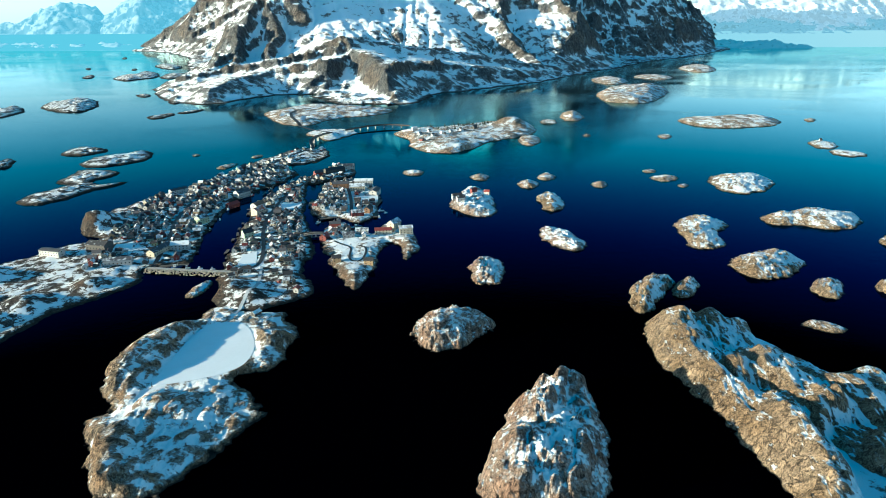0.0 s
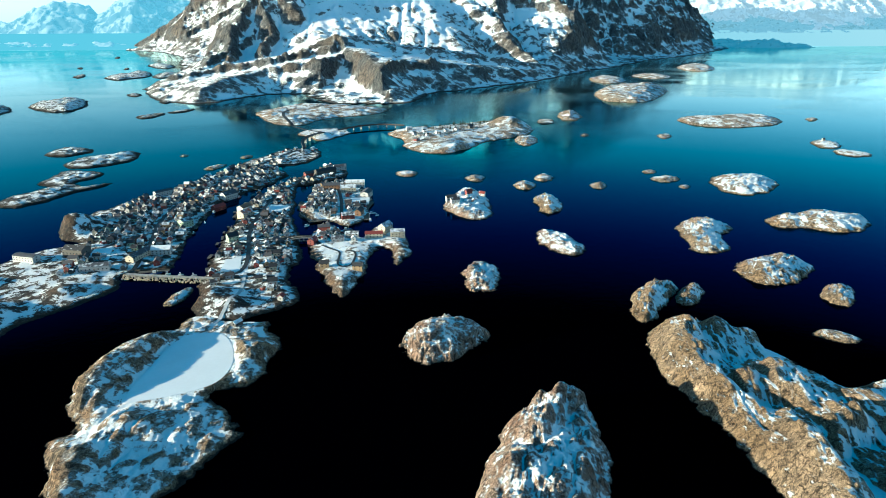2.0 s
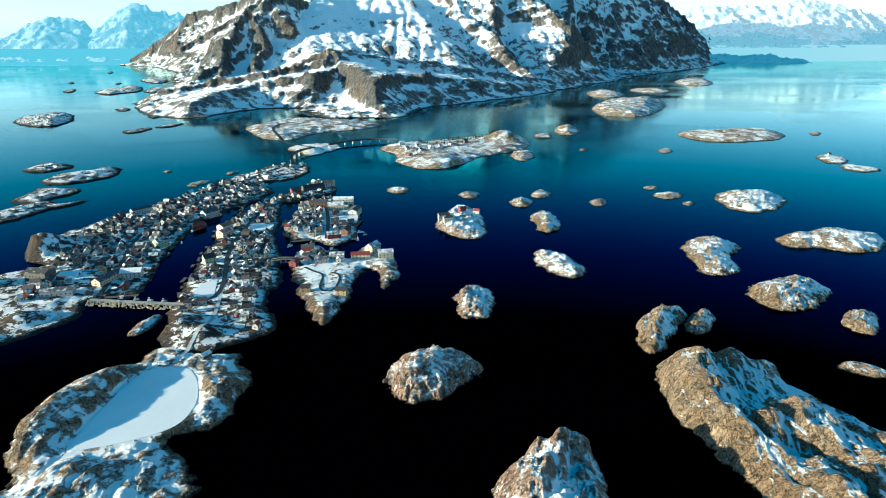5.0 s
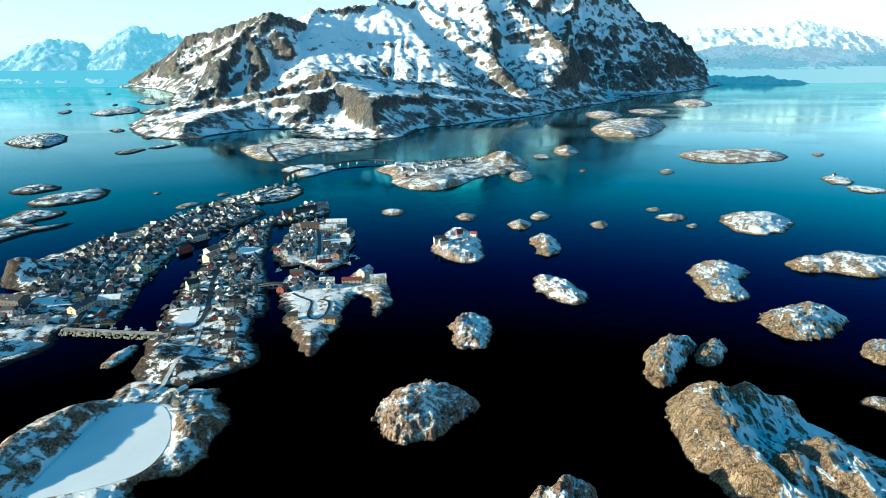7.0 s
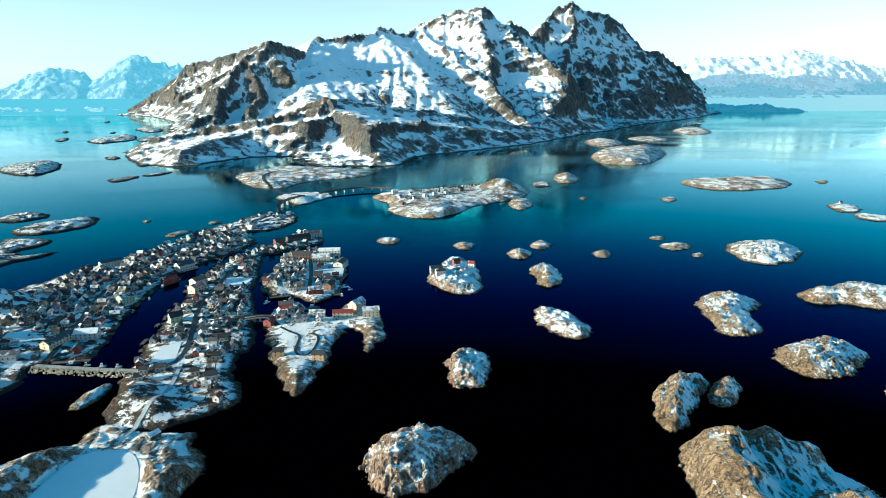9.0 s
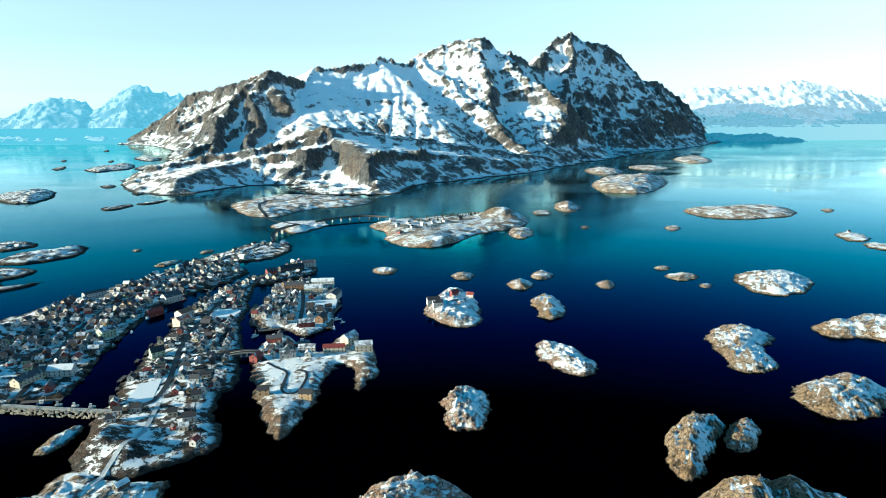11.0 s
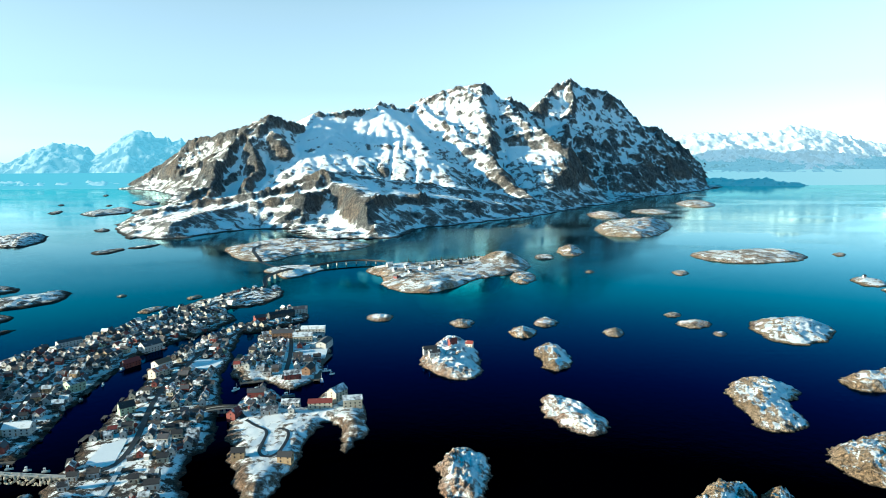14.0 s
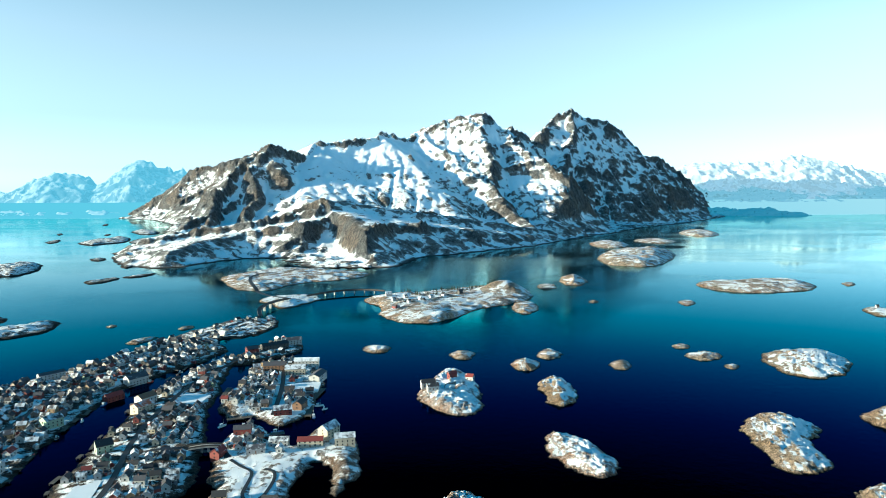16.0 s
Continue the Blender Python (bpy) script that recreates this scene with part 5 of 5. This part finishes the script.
# ---- wooden quays and boats ----
def jetty(x, y, turn, length, width, z=1.9):
    ob = tagged(new("jetty"), "weathered wooden jetty on posts by the water", "jetty", "wooden jetties of the harbour")
    bm = bmesh.new()
    box(bm, -length / 2, length / 2, -width / 2, width / 2, z - 0.35, z)
    part("deck", bm, WOOD, ob)
    for k in range(max(2, int(length / 5))):
        for side in (-1, 1):
            bm = bmesh.new()
            px = -length / 2 + 0.6 + k * (length - 1.2) / (max(2, int(length / 5)) - 1)
            box(bm, px - 0.18, px + 0.18, side * width * 0.42 - 0.18, side * width * 0.42 + 0.18, -2.5, z - 0.35)
            part("post", bm, WOOD, ob)
    ob.matrix_world = pose(x, y, 0, 0, 0, turn)


jrng = random.Random(71)
for line, side in (([(-262, 1000), (-266, 915), (-255, 805), (-245, 706), (-233, 660)], 1), ([(-252, 1030), (-290, 965), (-300, 900), (-297, 821), (-290, 739), (-276, 684)], -1)):
    for i, (x, y, a) in enumerate(along(line, 21)):
        if i % 5 != 3:
            jetty(x + jrng.uniform(-1.5, 1.5), y, math.degrees(a) + jrng.choice((0, 0, 0, 90, 8, -8)), jrng.uniform(6, 15), jrng.uniform(2.2, 4.5), jrng.uniform(1.3, 2.1))
for x, y, turn, l, w in ((-92, 900, 82, 40, 7), (-90, 850, 95, 30, 6), (-150, 832, 20, 22, 6), (-186, 905, 95, 36, 5), (-178, 960, 80, 30, 5), (-120, 790, 15, 40, 6), (-288, 664, 10, 30, 5)):
    jetty(x, y, turn, l, w)


def boat(label, length, hull, mast):
    ob = tagged(new("fishing_boat"), label, "boat", "boats in the harbour")
    bm = bmesh.new()
    rows = []
    for u in np.linspace(-1, 1, 9):
        half = length * 0.15 * (1 - max(0, u) ** 2.2) * (0.86 + 0.14 * min(1, (u + 1) * 3))
        sheer = 1.1 + 0.5 * max(0, u) ** 2
        x = u * length / 2
        rows.append([bm.verts.new(p) for p in ((x, -half, sheer), (x, -half * 0.75, -0.1), (x, 0, -0.5), (x, half * 0.75, -0.1), (x, half, sheer), (x, half * 0.85, sheer - 0.25), (x, -half * 0.85, sheer - 0.25))])
    for r0, r1 in zip(rows, rows[1:]):
        for i in range(7):
            j = (i + 1) % 7
            bm.faces.new((r0[i], r0[j], r1[j], r1[i]))
    bm.faces.new(rows[0])
    bmesh.ops.remove_doubles(bm, verts=bm.verts, dist=0.01)
    bmesh.ops.recalc_face_normals(bm, faces=bm.faces)
    part("hull", bm, hull, ob)
    bm = bmesh.new()
    box(bm, -length * 0.3, -length * 0.02, -length * 0.09, length * 0.09, 0.9, 3.1)
    box(bm, -length * 0.32, 0, -length * 0.1, length * 0.1, 3.1, 3.25)
    cabin = part("wheelhouse", bm, HULLS[0], ob)
    for side in (-1, 1):
        shared("window", PORTHOLE, cabin, pose(-length * 0.15, side * length * 0.09, 2.4))
    if mast:
        bm = bmesh.new()
        bmesh.ops.create_cone(bm, cap_ends=True, segments=6, radius1=0.12, radius2=0.06, depth=mast, matrix=pose(length * 0.12, 0, 0.8 + mast / 2))
        part("mast", bm, STEEL, ob)
    return ob


BOATS = [boat("white fishing boat moored in the harbour", 9, HULLS[0], 6), boat("small white motor boat moored in the harbour", 5.5, HULLS[0], 0),
         boat("blue-hulled fishing boat with a mast", 11, HULLS[1], 11), boat("red-hulled fishing boat moored by the quay", 8, HULLS[2], 5)]
SPOTS = [(-84, 868, 20), (-77, 858, 30), (-285, 662, 10), (-290, 752, 80), (-281, 950, 60), (-294, 876, 85), (-272, 659, 8), (-291, 790, 85), (-155, 900, 80), (-84, 838, 100), (-258, 657, 12),
         (-244, 655, 15), (-291, 830, 88), (-160, 935, 80), (-165, 925, 80), (-140, 815, 30), (-160, 815, 50), (-108, 800, 10), (-240, 1035, 60), (-262, 985, 60)]
for i, (x, y, turn) in enumerate(SPOTS):
    if i < 4:
        BOATS[i].matrix_world = pose(x, y, 0, 0, 0, turn)
    else:
        copy_thing(BOATS[rng.choice((0, 1, 1, 1, 2, 3))], pose(x, y, 0, 0, 0, turn + rng.uniform(-8, 8)))


# ---- conifers on the wooded island ----
NEEDLES = paint("spruce_needles", (0.035, 0.05, 0.028), 0.9, 0.5, 2.0)
BARK = paint("spruce_bark", (0.10, 0.07, 0.05), 0.9)


def conifer(height, seed):
    r = random.Random(seed)
    ob = tagged(new("spruce_tree"), "small dark green spruce on snowy ground", "tree", "spruces on the island")
    bm = bmesh.new()
    bmesh.ops.create_cone(bm, cap_ends=True, segments=6, radius1=height * 0.03, radius2=0.02, depth=height, matrix=pose(0, 0, height / 2 - 0.4))
    part("trunk", bm, BARK, ob)
    bm = bmesh.new()
    for k in range(110):
        u = r.random() ** 0.8
        z = height * (0.12 + 0.88 * u)
        reach = height * 0.24 * (1 - u) * r.uniform(0.6, 1.15) + 0.12
        a = r.uniform(0, 2 * math.pi)
        dx, dy = math.cos(a), math.sin(a)
        s = reach * 0.28 + 0.1
        tip = bm.verts.new((dx * reach, dy * reach, z - reach * r.uniform(0.3, 0.6)))
        p = [bm.verts.new(q) for q in ((-dy * s, dx * s, z - s * 0.3), (dy * s, -dx * s, z - s * 0.3), (dx * reach * 0.4, dy * reach * 0.4, z + s * 0.5))]
        bm.faces.new((p[0], tip, p[2]))
        bm.faces.new((tip, p[1], p[2]))
        bm.faces.new((p[1], tip, p[0]))
    part("crown", bm, NEEDLES, ob)
    return ob


TREES = [conifer(h, i) for i, h in enumerate((7.5, 9.5, 6.0))]
spots = []
trng = random.Random(3)
for cx, cy, rx, ry, n in ((60, 1520, 40, 12, 26), (100, 1535, 30, 10, 20), (10, 1455, 25, 12, 10), (-20, 1500, 30, 8, 8)):
    for _ in range(n):
        x, y = cx + trng.gauss(0, rx * 0.6), cy + trng.gauss(0, ry * 0.6)
        if ground(x, y) > 2:
            spots.append((x, y))
for i, (x, y) in enumerate(spots):
    m = pose(x, y, ground(x, y) - 0.1, 0, 0, trng.uniform(0, 360))
    if i < 3:
        TREES[i].matrix_world = m
    else:
        copy_thing(TREES[i % 3], m)
